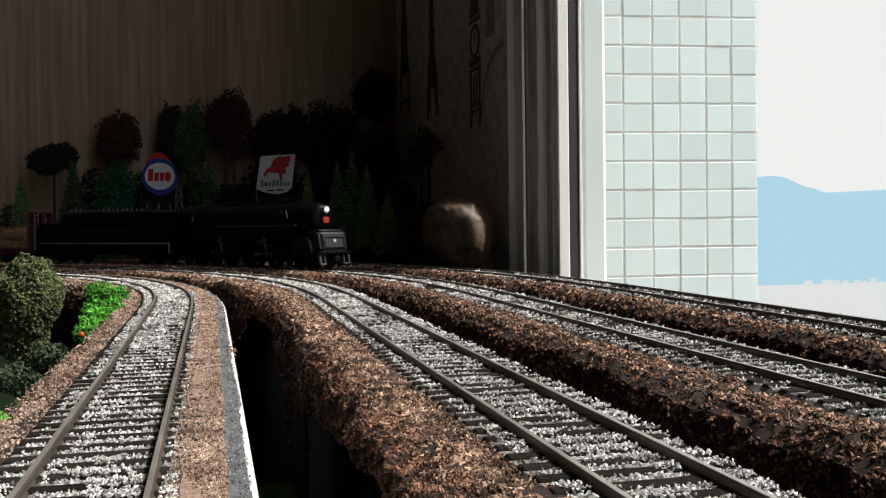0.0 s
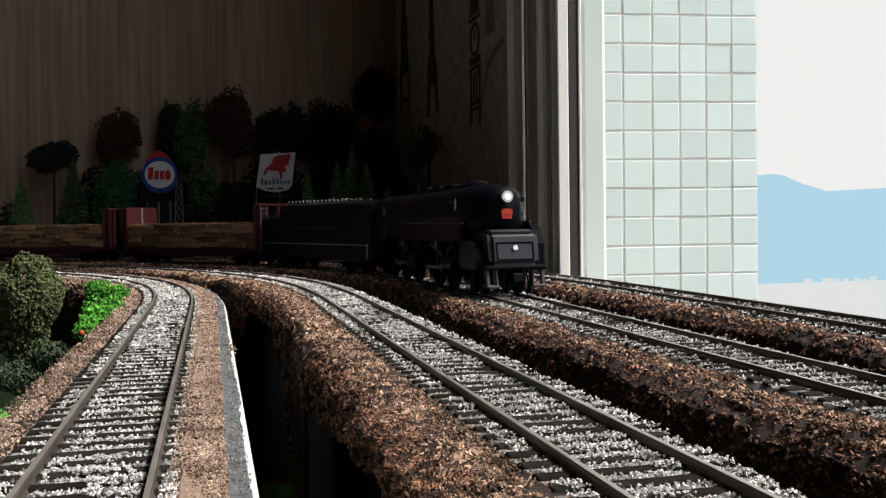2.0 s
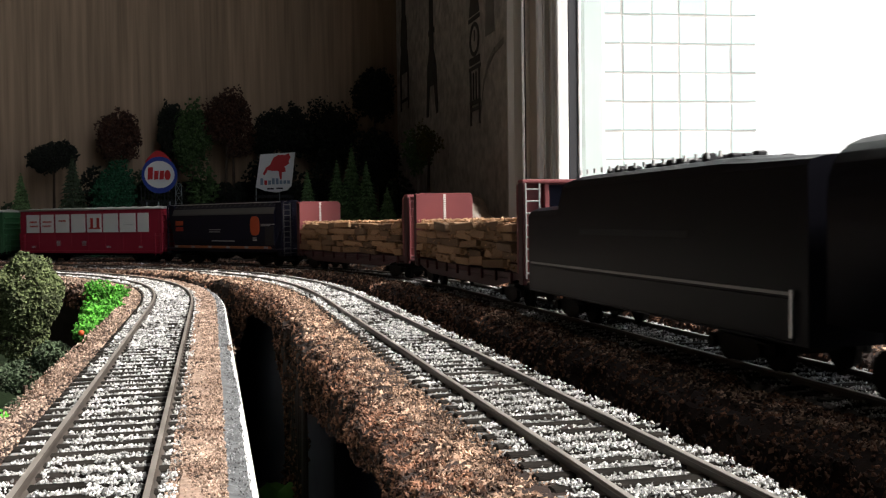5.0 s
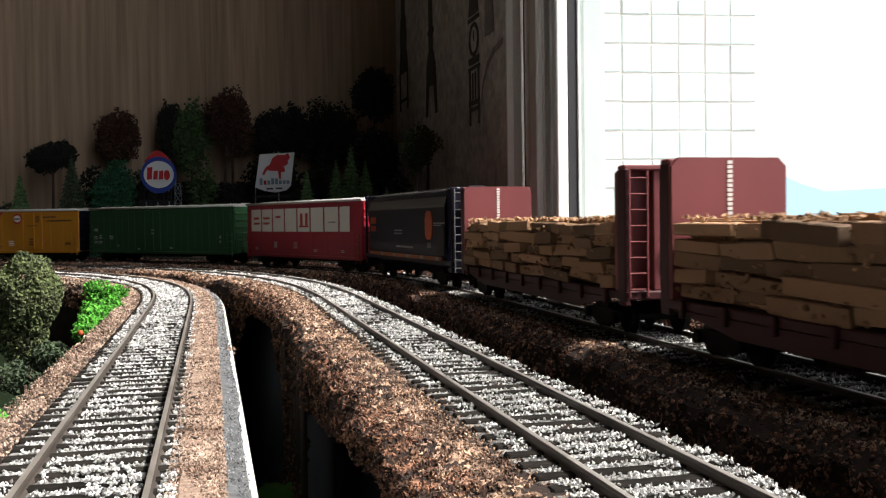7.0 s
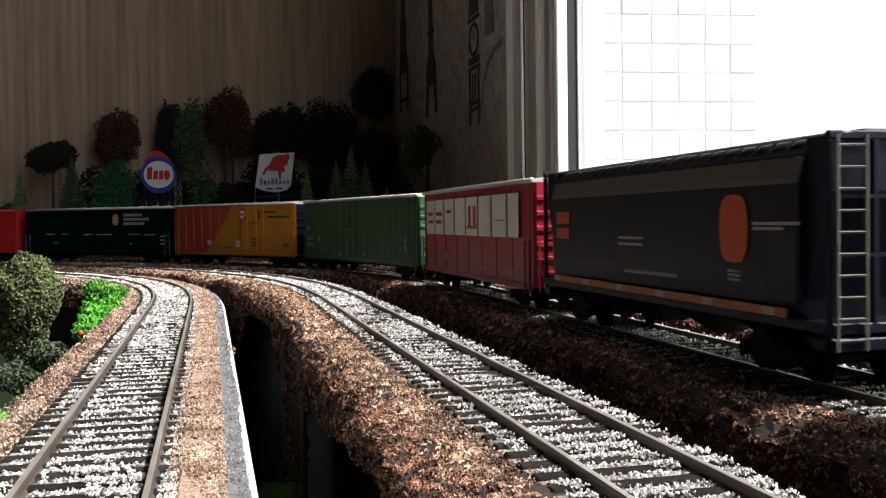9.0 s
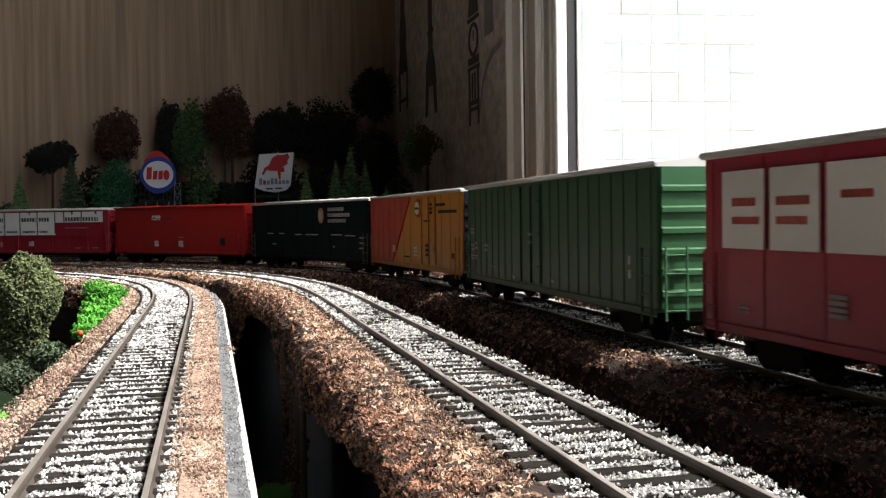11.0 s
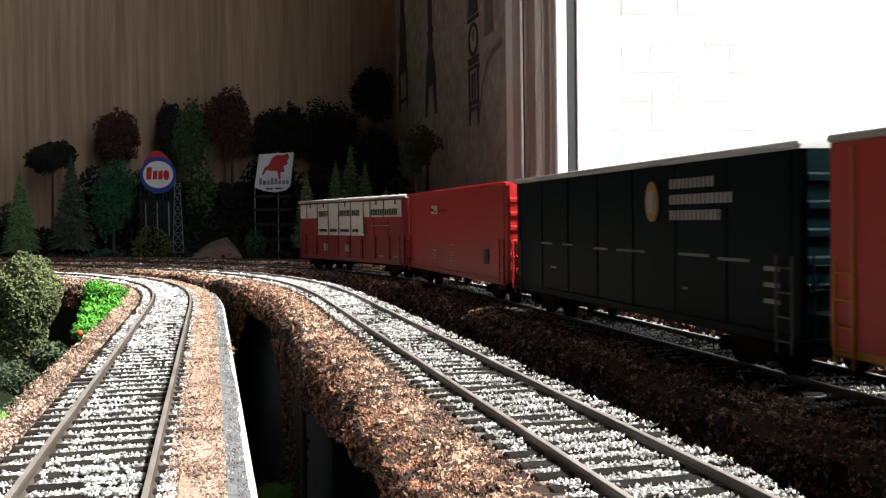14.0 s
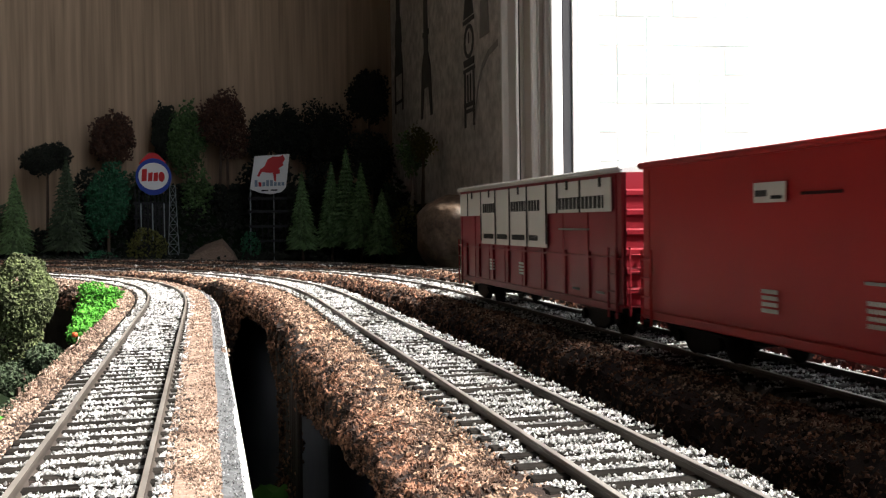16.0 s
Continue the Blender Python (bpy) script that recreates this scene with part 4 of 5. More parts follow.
            t.parent = c
            t.matrix_basis = Matrix.LocRotScale((x + ln / 2, y, 0.0332 + random.uniform(-0.0009, 0.0008)), Euler((0, 0, random.uniform(-0.03, 0.03))), (ln - 0.0005, 0.0047, 0.0034))
        x += ln
    chips = [(rng.uniform(lo, hi), -0.0164 + rng.uniform(-0.0006, 0.0006), rng.uniform(0.0150, 0.0350)) for _ in range(420)]
    chips += [(rng.uniform(lo, hi), rng.uniform(-0.0168, -0.0100), 0.0350 + rng.uniform(-0.0004, 0.0006)) for _ in range(260)]
    tagged(pieces("bark_litter", chips, 0.0019, TIMBER, c), kind="stuff")
    trucks(c, half)
    CARS.append((c, front, rear))


# -- covered hopper --
def hopper():
    front, rear = 1.4905, 1.660
    mid, half = (front + rear) / 2, (rear - front) / 2
    c = tagged(empty("covered_hopper"), "dark grey covered hopper with an orange badge", "train car", group="freight train")

    def sec(k=1.0):
        return [(-0.0110 * k, 0.0105), (-0.0155 * k, 0.0150), (-HALF * k, 0.022), (-HALF * k, 0.0425), (-0.0152 * k, 0.0480), (-0.0115 * k, 0.0510),
                (0.0115 * k, 0.0510), (0.0152 * k, 0.0480), (HALF * k, 0.0425), (HALF * k, 0.022), (0.0155 * k, 0.0150), (0.0110 * k, 0.0105)]
    part("body", loft(bmesh.new(), [(-half + 0.010, sec()), (half - 0.010, sec())]), HOPPER, c)
    for sx in (1, -1):
        bm = prism(bmesh.new(), [(sx * (half - 0.010), 0.0510), (sx * (half - 0.001), 0.0510), (sx * (half - 0.001), 0.040), (sx * (half - 0.010), 0.018)], -0.0150, 0.0150)
        part("end_slope", bm, HOPPER, c)
    # dark patch near the end, a shadow put into the colour
    part("shadow_edge", boxed(half - 0.022, half - 0.0105, -HALF - 0.0004, -HALF + 0.001, 0.0170, 0.0325, 0.0003), INK, c, "dark patch painted as a shadow on the side")
    for sy in (-1, 1):
        part("band", boxed(-half + 0.010, half - 0.010, *sorted((sy * (HALF - 0.0002), sy * (HALF + 0.0003))), 0.0420, 0.0432), HOPPER_BAND, c)
        bm = prism(bmesh.new(), [(-half + 0.010, 0.0425), (half - 0.010, 0.0425), (half - 0.010, 0.0475), (-half + 0.010, 0.0475)], 0, 0.0003)
        bmesh.ops.translate(bm, verts=bm.verts[:], vec=(0, 0, -0.0425))
        bmesh.ops.rotate(bm, verts=bm.verts[:], cent=(0, 0, 0), matrix=Matrix.Rotation(sy * radians(15), 3, "X"))
        bmesh.ops.translate(bm, verts=bm.verts[:], vec=(0, sy * (HALF + 0.0002) - (0.0003 if sy > 0 else 0), 0.0425))
        part("band", bm, HOPPER_BAND, c, "light grey band under the roof")
    bm = bmesh.new()
    for i in range(22):
        x = -half + 0.012 + i * (2 * half - 0.024) / 21
        prism(bm, [(-0.0158, 0.0470), (-0.0118, 0.0516), (0.0118, 0.0516), (0.0158, 0.0470)], x - 0.0006, x + 0.0006, "yz")
    part("roof_rib", bm, HOPPER_BAND, c)
    bm = boxed(-half + 0.006, half - 0.006, -0.0045, 0.0045, 0.0510, 0.0528, 0.0005)
    part("hatch_trough", bm, HOPPER, c)
    bm = bmesh.new()
    for sy in (-1, 1):
        box(bm, -half, half, sy * 0.0125 - 0.0008, sy * 0.0125 + 0.0008, 0.0512, 0.0517)
    part("running_board", bm, SILVER, c, "bright roof running board")
    for sx in (1, -1):
        bm = bmesh.new()
        box(bm, *sorted((sx * (half - 0.0015), sx * half)), -HALF, HALF, 0.0500, 0.0518, 0.0003)
        for sy in (-1, 1):
            box(bm, *sorted((sx * (half - 0.0015), sx * half)), *sorted((sy * HALF, sy * (HALF - 0.0012))), 0.0085, 0.0500, 0.0003)
            box(bm, *sorted((sx * (half - 0.0015), sx * half)), sy * 0.006 - 0.0006, sy * 0.006 + 0.0006, 0.0135, 0.0500, 0.0002)
        box(bm, *sorted((sx * (half - 0.006), sx * half)), -HALF, HALF, 0.0085, 0.0110, 0.0003)
        for z in (0.0270, 0.0385):
            box(bm, *sorted((sx * (half - 0.0012), sx * half)), -HALF, HALF, z, z + 0.0008)
        part("end_frame", bm, HOPPER, c)
        ladder(c, "end_ladder", sx * (half + 0.0005), -HALF + 0.0048, 0.0085, 0.0510, 0.0064, 10, HOPPER_BAND)
        coupler(c, sx * half, sx)
    part("side_sill", boxed(-half, half, -HALF - 0.0004, HALF + 0.0004, 0.0118, 0.0140, 0.0003), HOPPER, c)
    part("stripe", boxed(mid - 1.644, mid - 1.504, -HALF - 0.0009, -HALF - 0.0004, 0.0140, 0.0160), RUST_STRIPE, c, "rust orange stripe along the sill")
    for i in range(6):
        d = 1.508 + i * 0.0265
        part("stripe_patch", boxed(mid - d - 0.005, mid - d, -HALF - 0.0011, -HALF - 0.0009, 0.0142, 0.0158), DULL_WHITE, c)
    for i in range(4):
        x = -half + 0.036 + i * (2 * half - 0.072) / 3
        bm = loft(bmesh.new(), [(x - 0.014, [(-0.010, 0.0108), (0.010, 0.0108), (0.010, 0.0112), (-0.010, 0.0112)]), (x, [(-0.004, 0.0045), (0.004, 0.0045), (0.010, 0.0112), (-0.010, 0.0112)]), (x + 0.014, [(-0.010, 0.0108), (0.010, 0.0108), (0.010, 0.0112), (-0.010, 0.0112)])])
        part("outlet_bay", bm, IRON, c)
    out = []
    for i in range(20):
        a = i * math.tau / 20
        out.append((mid - 1.526 + 0.0062 * math.copysign(abs(math.cos(a)) ** 0.6, math.cos(a)), 0.0325 + 0.0078 * math.copysign(abs(math.sin(a)) ** 0.7, math.sin(a))))
    part("badge", prism(bmesh.new(), out, -HALF - 0.0005, -HALF - 0.0001), ORANGE, c, "orange red oval badge")
    mark(c, "badge", mid, 1.645, 1.633, 0.0335, 0.0375, ORANGE, 0.0001, "small orange badge")
    mark(c, "badge", mid, 1.645, 1.633, 0.0285, 0.0320, PLATE_RED, 0.0001, "small orange badge")
    for d0, d1, z in ((1.592, 1.575, 0.0292), (1.592, 1.576, 0.0274), (1.518, 1.500, 0.0333), (1.518, 1.506, 0.0322)):
        mark(c, "lettering", mid, d0, d1, z, z + 0.0007, DULL_WHITE, 0.0001, "pale bar of lettering")
    lines(c, mid, 1.588, 1.555, 0.0196, 0.0212, 1, DULL_WHITE)
    lines(c, mid, 1.529, 1.523, 0.0205, 0.0235, 3, DULL_WHITE)
    trucks(c, half)
    CARS.append((c, front, rear))


def freight():
    # crimson car with white panels
    c, mid = box_car("boxcar", 1.672, 1.857, CRIMSON, CRIMSON, ROOF_PALE, "crimson boxcar with white upper door panels", 9)
    edges = [1.848, 1.828, 1.808, 1.787, 1.766, 1.745, 1.724, 1.702, 1.686]
    for a, b in zip(edges, edges[1:]):
        mark(c, "white_panel", mid, a - 0.0012, b + 0.0012, 0.0280, 0.0455, WHITE, 0.0008, "white painted door panel")
    for a, b, z0, z1 in ((1.842, 1.832, 0.0375, 0.0405), (1.842, 1.831, 0.0335, 0.0362), (1.824, 1.812, 0.0375, 0.0405), (1.824, 1.813, 0.0335, 0.0362), (1.802, 1.793, 0.0385, 0.0410)):
        lines(c, mid, a, b, z0, z1, 1, PLATE_RED, 0.0011)
    for d in (1.760, 1.752):
        mark(c, "mark", mid, d, d - 0.0035, 0.0320, 0.0415, PLATE_RED, 0.0012, "dark red mark on the white panel")
    mark(c, "mark", mid, 1.762, 1.747, 0.0312, 0.0325, PLATE_RED, 0.0013)
    lines(c, mid, 1.718, 1.706, 0.0345, 0.0355, 1, DULL_WHITE, 0.0011)
    for d in (1.806, 1.772):
        lines(c, mid, d, d - 0.006, 0.0155, 0.0205, 4, DULL_WHITE, 0.0008)
    for d in (1.84, 1.74, 1.70):
        lines(c, mid, d, d - 0.005, 0.0135, 0.0155, 2, DULL_WHITE, 0.0008)
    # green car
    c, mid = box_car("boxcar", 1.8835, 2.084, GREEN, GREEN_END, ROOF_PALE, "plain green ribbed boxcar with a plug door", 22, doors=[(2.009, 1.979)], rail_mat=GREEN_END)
    for d0, d1, z0, z1 in ((2.0755, 2.0700, 0.029, 0.032), (2.0755, 2.0700, 0.0215, 0.025), (2.0680, 2.0635, 0.022, 0.0262), (2.0755, 2.0700, 0.0175, 0.0200), (2.068, 2.0635, 0.0175, 0.020), (2.052, 2.047, 0.0215, 0.0255), (2.041, 2.037, 0.0150, 0.0160),
                           (1.9005, 1.8985, 0.018, 0.026)):
        lines(c, mid, d0, d1, z0, z1, 2, DULL_WHITE, 0.0008)
    for d, z in ((1.99, 0.029), (1.99, 0.026), (1.965, 0.013), (2.01, 0.012)):
        mark(c, "lettering", mid, d, d - 0.003, z, z + 0.0012, DULL_WHITE, 0.0012)
    # amber and red car
    c, mid = box_car("boxcar", 2.1025, 2.2815, AMBER, END_BLACK, ROOF_PALE, "amber yellow boxcar with a slanted red panel", 13, rail_mat=AMBER, doors=[(2.176, 2.144)])
    part("red_panel", prism(bmesh.new(), [(mid - 2.2815, 0.0100), (mid - 2.2300, 0.0100), (mid - 2.1895, 0.0490), (mid - 2.2815, 0.0490)], -HALF - 0.0009, -HALF - 0.0001), AMBER_RED, c, "red slanted panel")
    for d in (2.2745, 2.262, 2.249, 2.236, 2.222, 2.208):
        part("side_post", boxed(mid - d - 0.0005, mid - d + 0.0005, -HALF - 0.0013, -HALF - 0.0008, 0.0120 if d > 2.23 else 0.0105 + (2.2300 - d) * 0.96 + 0.001, 0.0480), RUST_STRIPE, c)
    badge = part("badge", disc(bmesh.new(), (mid - 2.1725, -HALF - 0.0013, 0.0419), (0, 1, 0), 0.0052, 0.0008, 24), PLATE_RED, c, "round red badge with a white oval")
    bm = disc(bmesh.new(), (0, 0, 0), (0, 1, 0), 0.0040, 0.0004, 24)
    bmesh.ops.scale(bm, verts=bm.verts[:], vec=(1, 1, 0.85))
    bmesh.ops.translate(bm, verts=bm.verts[:], vec=(mid - 2.1725, -HALF - 0.0018, 0.0419))
    oval = part("oval", bm, WHITE, badge)
    part("bar", boxed(mid - 2.1760, mid - 2.1690, -HALF - 0.0023, -HALF - 0.0020, 0.0412, 0.0424), INK, badge)
    lines(c, mid, 2.146, 2.128, 0.0425, 0.0448, 1, INK, 0.0002)
    lines(c, mid, 2.139, 2.110, 0.0388, 0.0412, 1, INK, 0.0002)
    lines(c, mid, 2.151, 2.147, 0.0385, 0.0450, 3, INK, 0.0012)
    lines(c, mid, 2.162, 2.150, 0.0345, 0.0358, 1, INK, 0.0012)
    for d0, d1, z0, z1, m in ((2.1845, 2.178, 0.0155, 0.0212, WHITE), (2.1590, 2.1545, 0.0160, 0.0235, INK), (2.1180, 2.1110, 0.0160, 0.0190, INK), (2.226, 2.220, 0.0170, 0.0210, WHITE), (2.146, 2.139, 0.0185, 0.0225, RUST_STRIPE), (2.168, 2.160, 0.0265, 0.0275, RUST_STRIPE), (2.20, 2.19, 0.0145, 0.0155, INK)):
        lines(c, mid, d0, d1, z0, z1, 3 if z1 - z0 > 0.002 else 1, m, 0.0013 if 2.144 < d0 < 2.176 or d0 > 2.19 else 0.0003)
    # deep green car
    c, mid = box_car("boxcar", 2.2925, 2.4840, DEEP_GREEN, DEEP_GREEN, ROOF_PALE, "very dark green boxcar with pale lettering blocks", 8, rail_mat=HOPPER_BAND)
    mid += 0.006  # the markings sit towards the front end
    bm = disc(bmesh.new(), (0, 0, 0), (0, 1, 0), 0.0045, 0.0006, 20)
    bmesh.ops.scale(bm, verts=bm.verts[:], vec=(0.85, 1, 1.2))
    bmesh.ops.translate(bm, verts=bm.verts[:], vec=(mid - 2.3670, -HALF - 0.0006, 0.0395))
    badge = part("badge", bm, paint("ochre_badge", (0.40, 0.22, 0.10)), c, "ochre oval badge")
    part("emblem", boxed(mid - 2.3688, mid - 2.3652, -HALF - 0.0012, -HALF - 0.0009, 0.0365, 0.0425, 0.0001), DULL_WHITE, badge)
    for i, (d1, z) in enumerate(((2.333, 0.0425), (2.325, 0.0385), (2.331, 0.0345))):
        lines(c, mid, 2.357, d1, z, z + 0.0040, 1, DULL_WHITE, 0.0002)
    for d0, d1, z in ((2.46, 2.448, 0.0262), (2.438, 2.428, 0.0262), (2.410, 2.398, 0.0255), (2.392, 2.372, 0.0255), (2.352, 2.336, 0.0255), (2.332, 2.318, 0.0250), (2.45, 2.444, 0.0180), (2.35, 2.347, 0.0170)):
        lines(c, mid, d0, d1, z, z + 0.0012, 1, DULL_WHITE, 0.0002)
    for z in (0.0165, 0.0200, 0.0235):
        mark(c, "lettering", mid, 2.312, 2.306, z, z + 0.0010, DULL_WHITE, 0.0002)
    # vermilion car
    c, mid = box_car("boxcar", 2.4990, 2.6825, VERMILION, VERMILION, VERMILION, "bright red smooth boxcar with a small white placard", 2)
    mid += 0.0125  # the markings sit towards the front end
    mark(c, "placard", mid, 2.637, 2.625, 0.0385, 0.0428, WHITE, 0.0006, "small white placard")
    lines(c, mid, 2.636, 2.631, 0.0398, 0.0420, 1, INK, 0.0009)
    lines(c, mid, 2.630, 2.626, 0.0392, 0.0404, 1, INK, 0.0009)
    for d in (2.634, 2.599):
        lines(c, mid, d, d - 0.0062, 0.0150, 0.0205, 4, WHITE, 0.0006)
    lines(c, mid, 2.620, 2.606, 0.0398, 0.0408, 1, DARK_OXIDE, 0.0003)
    mark(c, "lettering", mid, 2.600, 2.592, 0.0228, 0.0234, DULL_WHITE, 0.0003)
    mark(c, "lettering", mid, 2.543, 2.537, 0.0160, 0.0225, INK, 0.0003)
    # maroon all-door car
    c, mid = box_car("boxcar", 2.6965, 2.8825, PLUM, PLUM, ROOF_PALE, "maroon all-door boxcar with stepped white panels", 9)
    for d0, d1, z0, z1 in ((2.879, 2.843, 0.0377, 0.0478), (2.843, 2.759, 0.0257, 0.0478), (2.759, 2.7025, 0.0377, 0.0478)):
        mark(c, "white_panel", mid, d0, d1, z0, z1, WHITE, 0.0006, "white painted upper panel")
    for d, z0 in ((2.8650, 0.0377), (2.8430, 0.0270), (2.8215, 0.0257), (2.8020, 0.0257), (2.7805, 0.0257), (2.759, 0.0270), (2.7480, 0.0377), (2.7270, 0.0377)):
        mark(c, "door_seam", mid, d + 0.0005, d - 0.0005, z0, 0.0480, INK, 0.0010)
    for d in (2.857, 2.83, 2.79, 2.738, 2.71):
        mark(c, "latch", mid, d + 0.0008, d - 0.0008, 0.0452, 0.0482, INK, 0.0012)
    for d0, d1 in ((2.840, 2.8235), (2.8000, 2.7825), (2.7785, 2.7665), (2.7465, 2.7285), (2.7255, 2.7080)):
        lines(c, mid, d0, d1, 0.0388, 0.0450, 1, INK, 0.0009)
    for d0, d1 in ((2.839, 2.824), (2.819, 2.806), (2.799, 2.784), (2.778, 2.768)):
        lines(c, mid, d0, d1, 0.0280, 0.0312, 1, INK, 0.0009)
    for i in range(9):
        d = 2.700 + i * 0.0212
        part("door_frame", boxed(mid - d - 0.0007, mid - d + 0.0007, -HALF - 0.0008, -HALF, 0.0110, 0.0255), PLUM, c)
    part("door_rail", boxed(mid - 2.880, mid - 2.6975, -HALF - 0.0008, -HALF, 0.0235, 0.0242), PLUM, c)
    for d in (2.832, 2.792):
        lines(c, mid, d, d - 0.007, 0.0150, 0.0200, 4, WHITE, 0.0004)
    for d in (2.735, 2.715):
        lines(c, mid, d, d - 0.006, 0.0128, 0.0140, 1, DULL_WHITE, 0.0004)
    lines(c, mid, 2.748, 2.72, 0.0320, 0.0330, 1, DULL_WHITE, 0.0004)


engine()
tender()
lumber_flat(1.0525, 1.2480, "red bulkhead flatcar with timber and a pale ladder", DULL_WHITE)
lumber_flat(1.2705, 1.4640, "red bulkhead flatcar loaded with rough timber", OXIDE)
hopper()
freight()

# ---- scenery behind and beside the tracks ----
CENTRE = (-0.5246, 0.5087)  # of the curve


def leaf(name, c, d=0.55):
    return material(name, c, 0.9, spots=tuple(v * d for v in c), scale=90, island=0.5)


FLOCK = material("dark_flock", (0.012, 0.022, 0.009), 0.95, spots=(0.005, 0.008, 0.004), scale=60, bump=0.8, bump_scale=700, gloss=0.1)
BARK = material("bark", (0.10, 0.065, 0.045), 0.9, spots=(0.05, 0.032, 0.022), scale=300)
PALE_BARK = material("pale_bark", (0.42, 0.38, 0.33), 0.85, spots=(0.25, 0.22, 0.19), scale=200)
RUST_LEAF = leaf("rust_leaf", (0.085, 0.036, 0.022))
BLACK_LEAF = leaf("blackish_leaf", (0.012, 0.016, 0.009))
GREEN_LEAF = leaf("green_leaf", (0.075, 0.14, 0.045))
PINE_LEAF = leaf("pine_needles", (0.13, 0.225, 0.085))
TEAL_LEAF = leaf("teal_leaf", (0.025, 0.13, 0.06))
OLIVE_LEAF = leaf("olive_leaf", (0.13, 0.13, 0.03))
SAGE_LEAF = leaf("sage_leaf", (0.125, 0.16, 0.06), 0.22)
DEEP_LEAF = leaf("deep_leaf", (0.065, 0.10, 0.05), 0.35)
BRIGHT_LEAF = leaf("bright_leaf", (0.10, 0.42, 0.035), 0.35)


def step(a, b, v):
    q = min(max((v - a) / (b - a), 0), 1)
    return q * q * (3 - 2 * q)


def hill(x, y):
    back = 0.088 * step(1.235, 1.335, y) * (0.35 + 0.65 * step(-0.20, -0.10, x))
    side = 0.068 * step(0.205, 0.240, x) * step(0.97, 1.08, y)
    return -0.012 + max(back, side) + 0.004 * noise.noise(Vector((x * 30, y * 30, 0)))


def terrain(name, x0, x1, y0, y1, n, height, keep, mat, label, category):
    bm, grid = bmesh.new(), {}
    nx, ny = int((x1 - x0) / n), int((y1 - y0) / n)
    for i in range(nx + 1):
        for j in range(ny + 1):
            x, y = x0 + (x1 - x0) * i / nx, y0 + (y1 - y0) * j / ny
            if keep(x, y):
                grid[i, j] = bm.verts.new((x, y, height(x, y)))
    for i, j in grid:
        q = [grid.get(c) for c in ((i, j), (i + 1, j), (i + 1, j + 1), (i, j + 1))]
        if None not in q:
            bm.faces.new(q)
    return tagged(finish(bm, name, mat, smooth=True), label, category, kind="structure")


def rim(x, y):
    return math.hypot(x - CENTRE[0], y - CENTRE[1])


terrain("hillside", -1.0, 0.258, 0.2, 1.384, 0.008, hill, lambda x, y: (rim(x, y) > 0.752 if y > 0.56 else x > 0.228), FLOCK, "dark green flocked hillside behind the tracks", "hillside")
terrain("inner_ground", -1.0, -0.045, -0.2, 1.0, 0.01, lambda x, y: -0.052 + 0.006 * noise.noise(Vector((x * 25, y * 25, 3))), lambda x, y: (x < -0.046 if y < 0.5 else rim(x, y) < 0.482), FLOCK,
        "dark green ground inside the curve", "ground")
tagged(finish(sweep(1, [(-0.0125, -0.006), (-0.0115, -0.006), (-0.0115, -0.13), (-0.0125, -0.13)], stations(0.404, 0.72, 0.006, 0.01), closed=True), "backing_board", SLATE), "dark slate grey board behind the second opening", "board", kind="structure")
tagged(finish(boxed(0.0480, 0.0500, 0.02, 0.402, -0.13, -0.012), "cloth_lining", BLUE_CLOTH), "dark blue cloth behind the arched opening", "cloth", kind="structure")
terrain("gap_grass", -0.01, 0.03, 0.26, 0.375, 0.004, lambda x, y: -0.064 + 0.008 * noise.noise(Vector((x * 200, y * 200, 1))), lambda x, y: True, leaf("gap_moss", (0.10, 0.30, 0.04)), "dim green moss deep in the gap", "moss")


def blob(n, cx, cy, cz, rx, ry, rz, shell=0.45, lump=0.25):
    """n places in the outer part of a lumpy ellipsoid."""
    v = rng.normal(size=(n, 3))
    v /= np.linalg.norm(v, axis=1)[:, None]
    out = []
    for d in v:
        k = (1 - shell * rng.random() ** 1.6) * (1 + lump * noise.noise(Vector((d[0] * 2.2 + cx * 90, d[1] * 2.2 + cy * 90, d[2] * 2.2))))
        out.append((cx + d[0] * rx * k, cy + d[1] * ry * k, cz + d[2] * rz * k))
    return out


def leafy_tree(x, y, z0, ztop, width, depth, mat, label, bark=BARK, trunks=1, lobes=5, crumbs=4200, size=0.0047):
    t = tagged(empty("tree", pose(x, y, z0)), label, "tree", group="hillside trees")
    h = ztop - z0
    cz = h - depth / 2
    bm = bmesh.new()
    for i in range(trunks):
        o = (i - (trunks - 1) / 2) * 0.011
        tube(bm, (o, 0, -0.004), (o * 0.5 + 0.002, 0, cz), 0.0022, 7, 0.0011)
        for j in range(4):
            a = j * 1.7 + i
            tube(bm, (o * 0.5, 0, cz - depth * 0.35), (width * 0.33 * math.cos(a), width * 0.33 * math.sin(a), cz + depth * 0.1 * j / 3), 0.0009, 5, 0.0004)
    part("trunk", bm, bark, t)
    pts = []
    for i in range(lobes):
        a = i * math.tau / lobes + random.uniform(-0.4, 0.4)
        r = width * (0.22 if lobes > 1 else 0)
        pts += blob(crumbs // lobes, r * math.cos(a), r * 0.7 * math.sin(a), cz + random.uniform(-0.2, 0.25) * depth, width * 0.34, width * 0.31, depth * random.uniform(0.30, 0.40), 0.6, 0.4)
    q = np.array(pts)
    lo, hi = np.percentile(q, 1, axis=0), np.percentile(q, 99, axis=0)
    q = (q - lo) / (hi - lo) * np.array((width, width * 0.85, depth)) + np.array((-width / 2, -width * 0.42, h - depth))
    pieces("crown", q, size, mat, t)
    return t


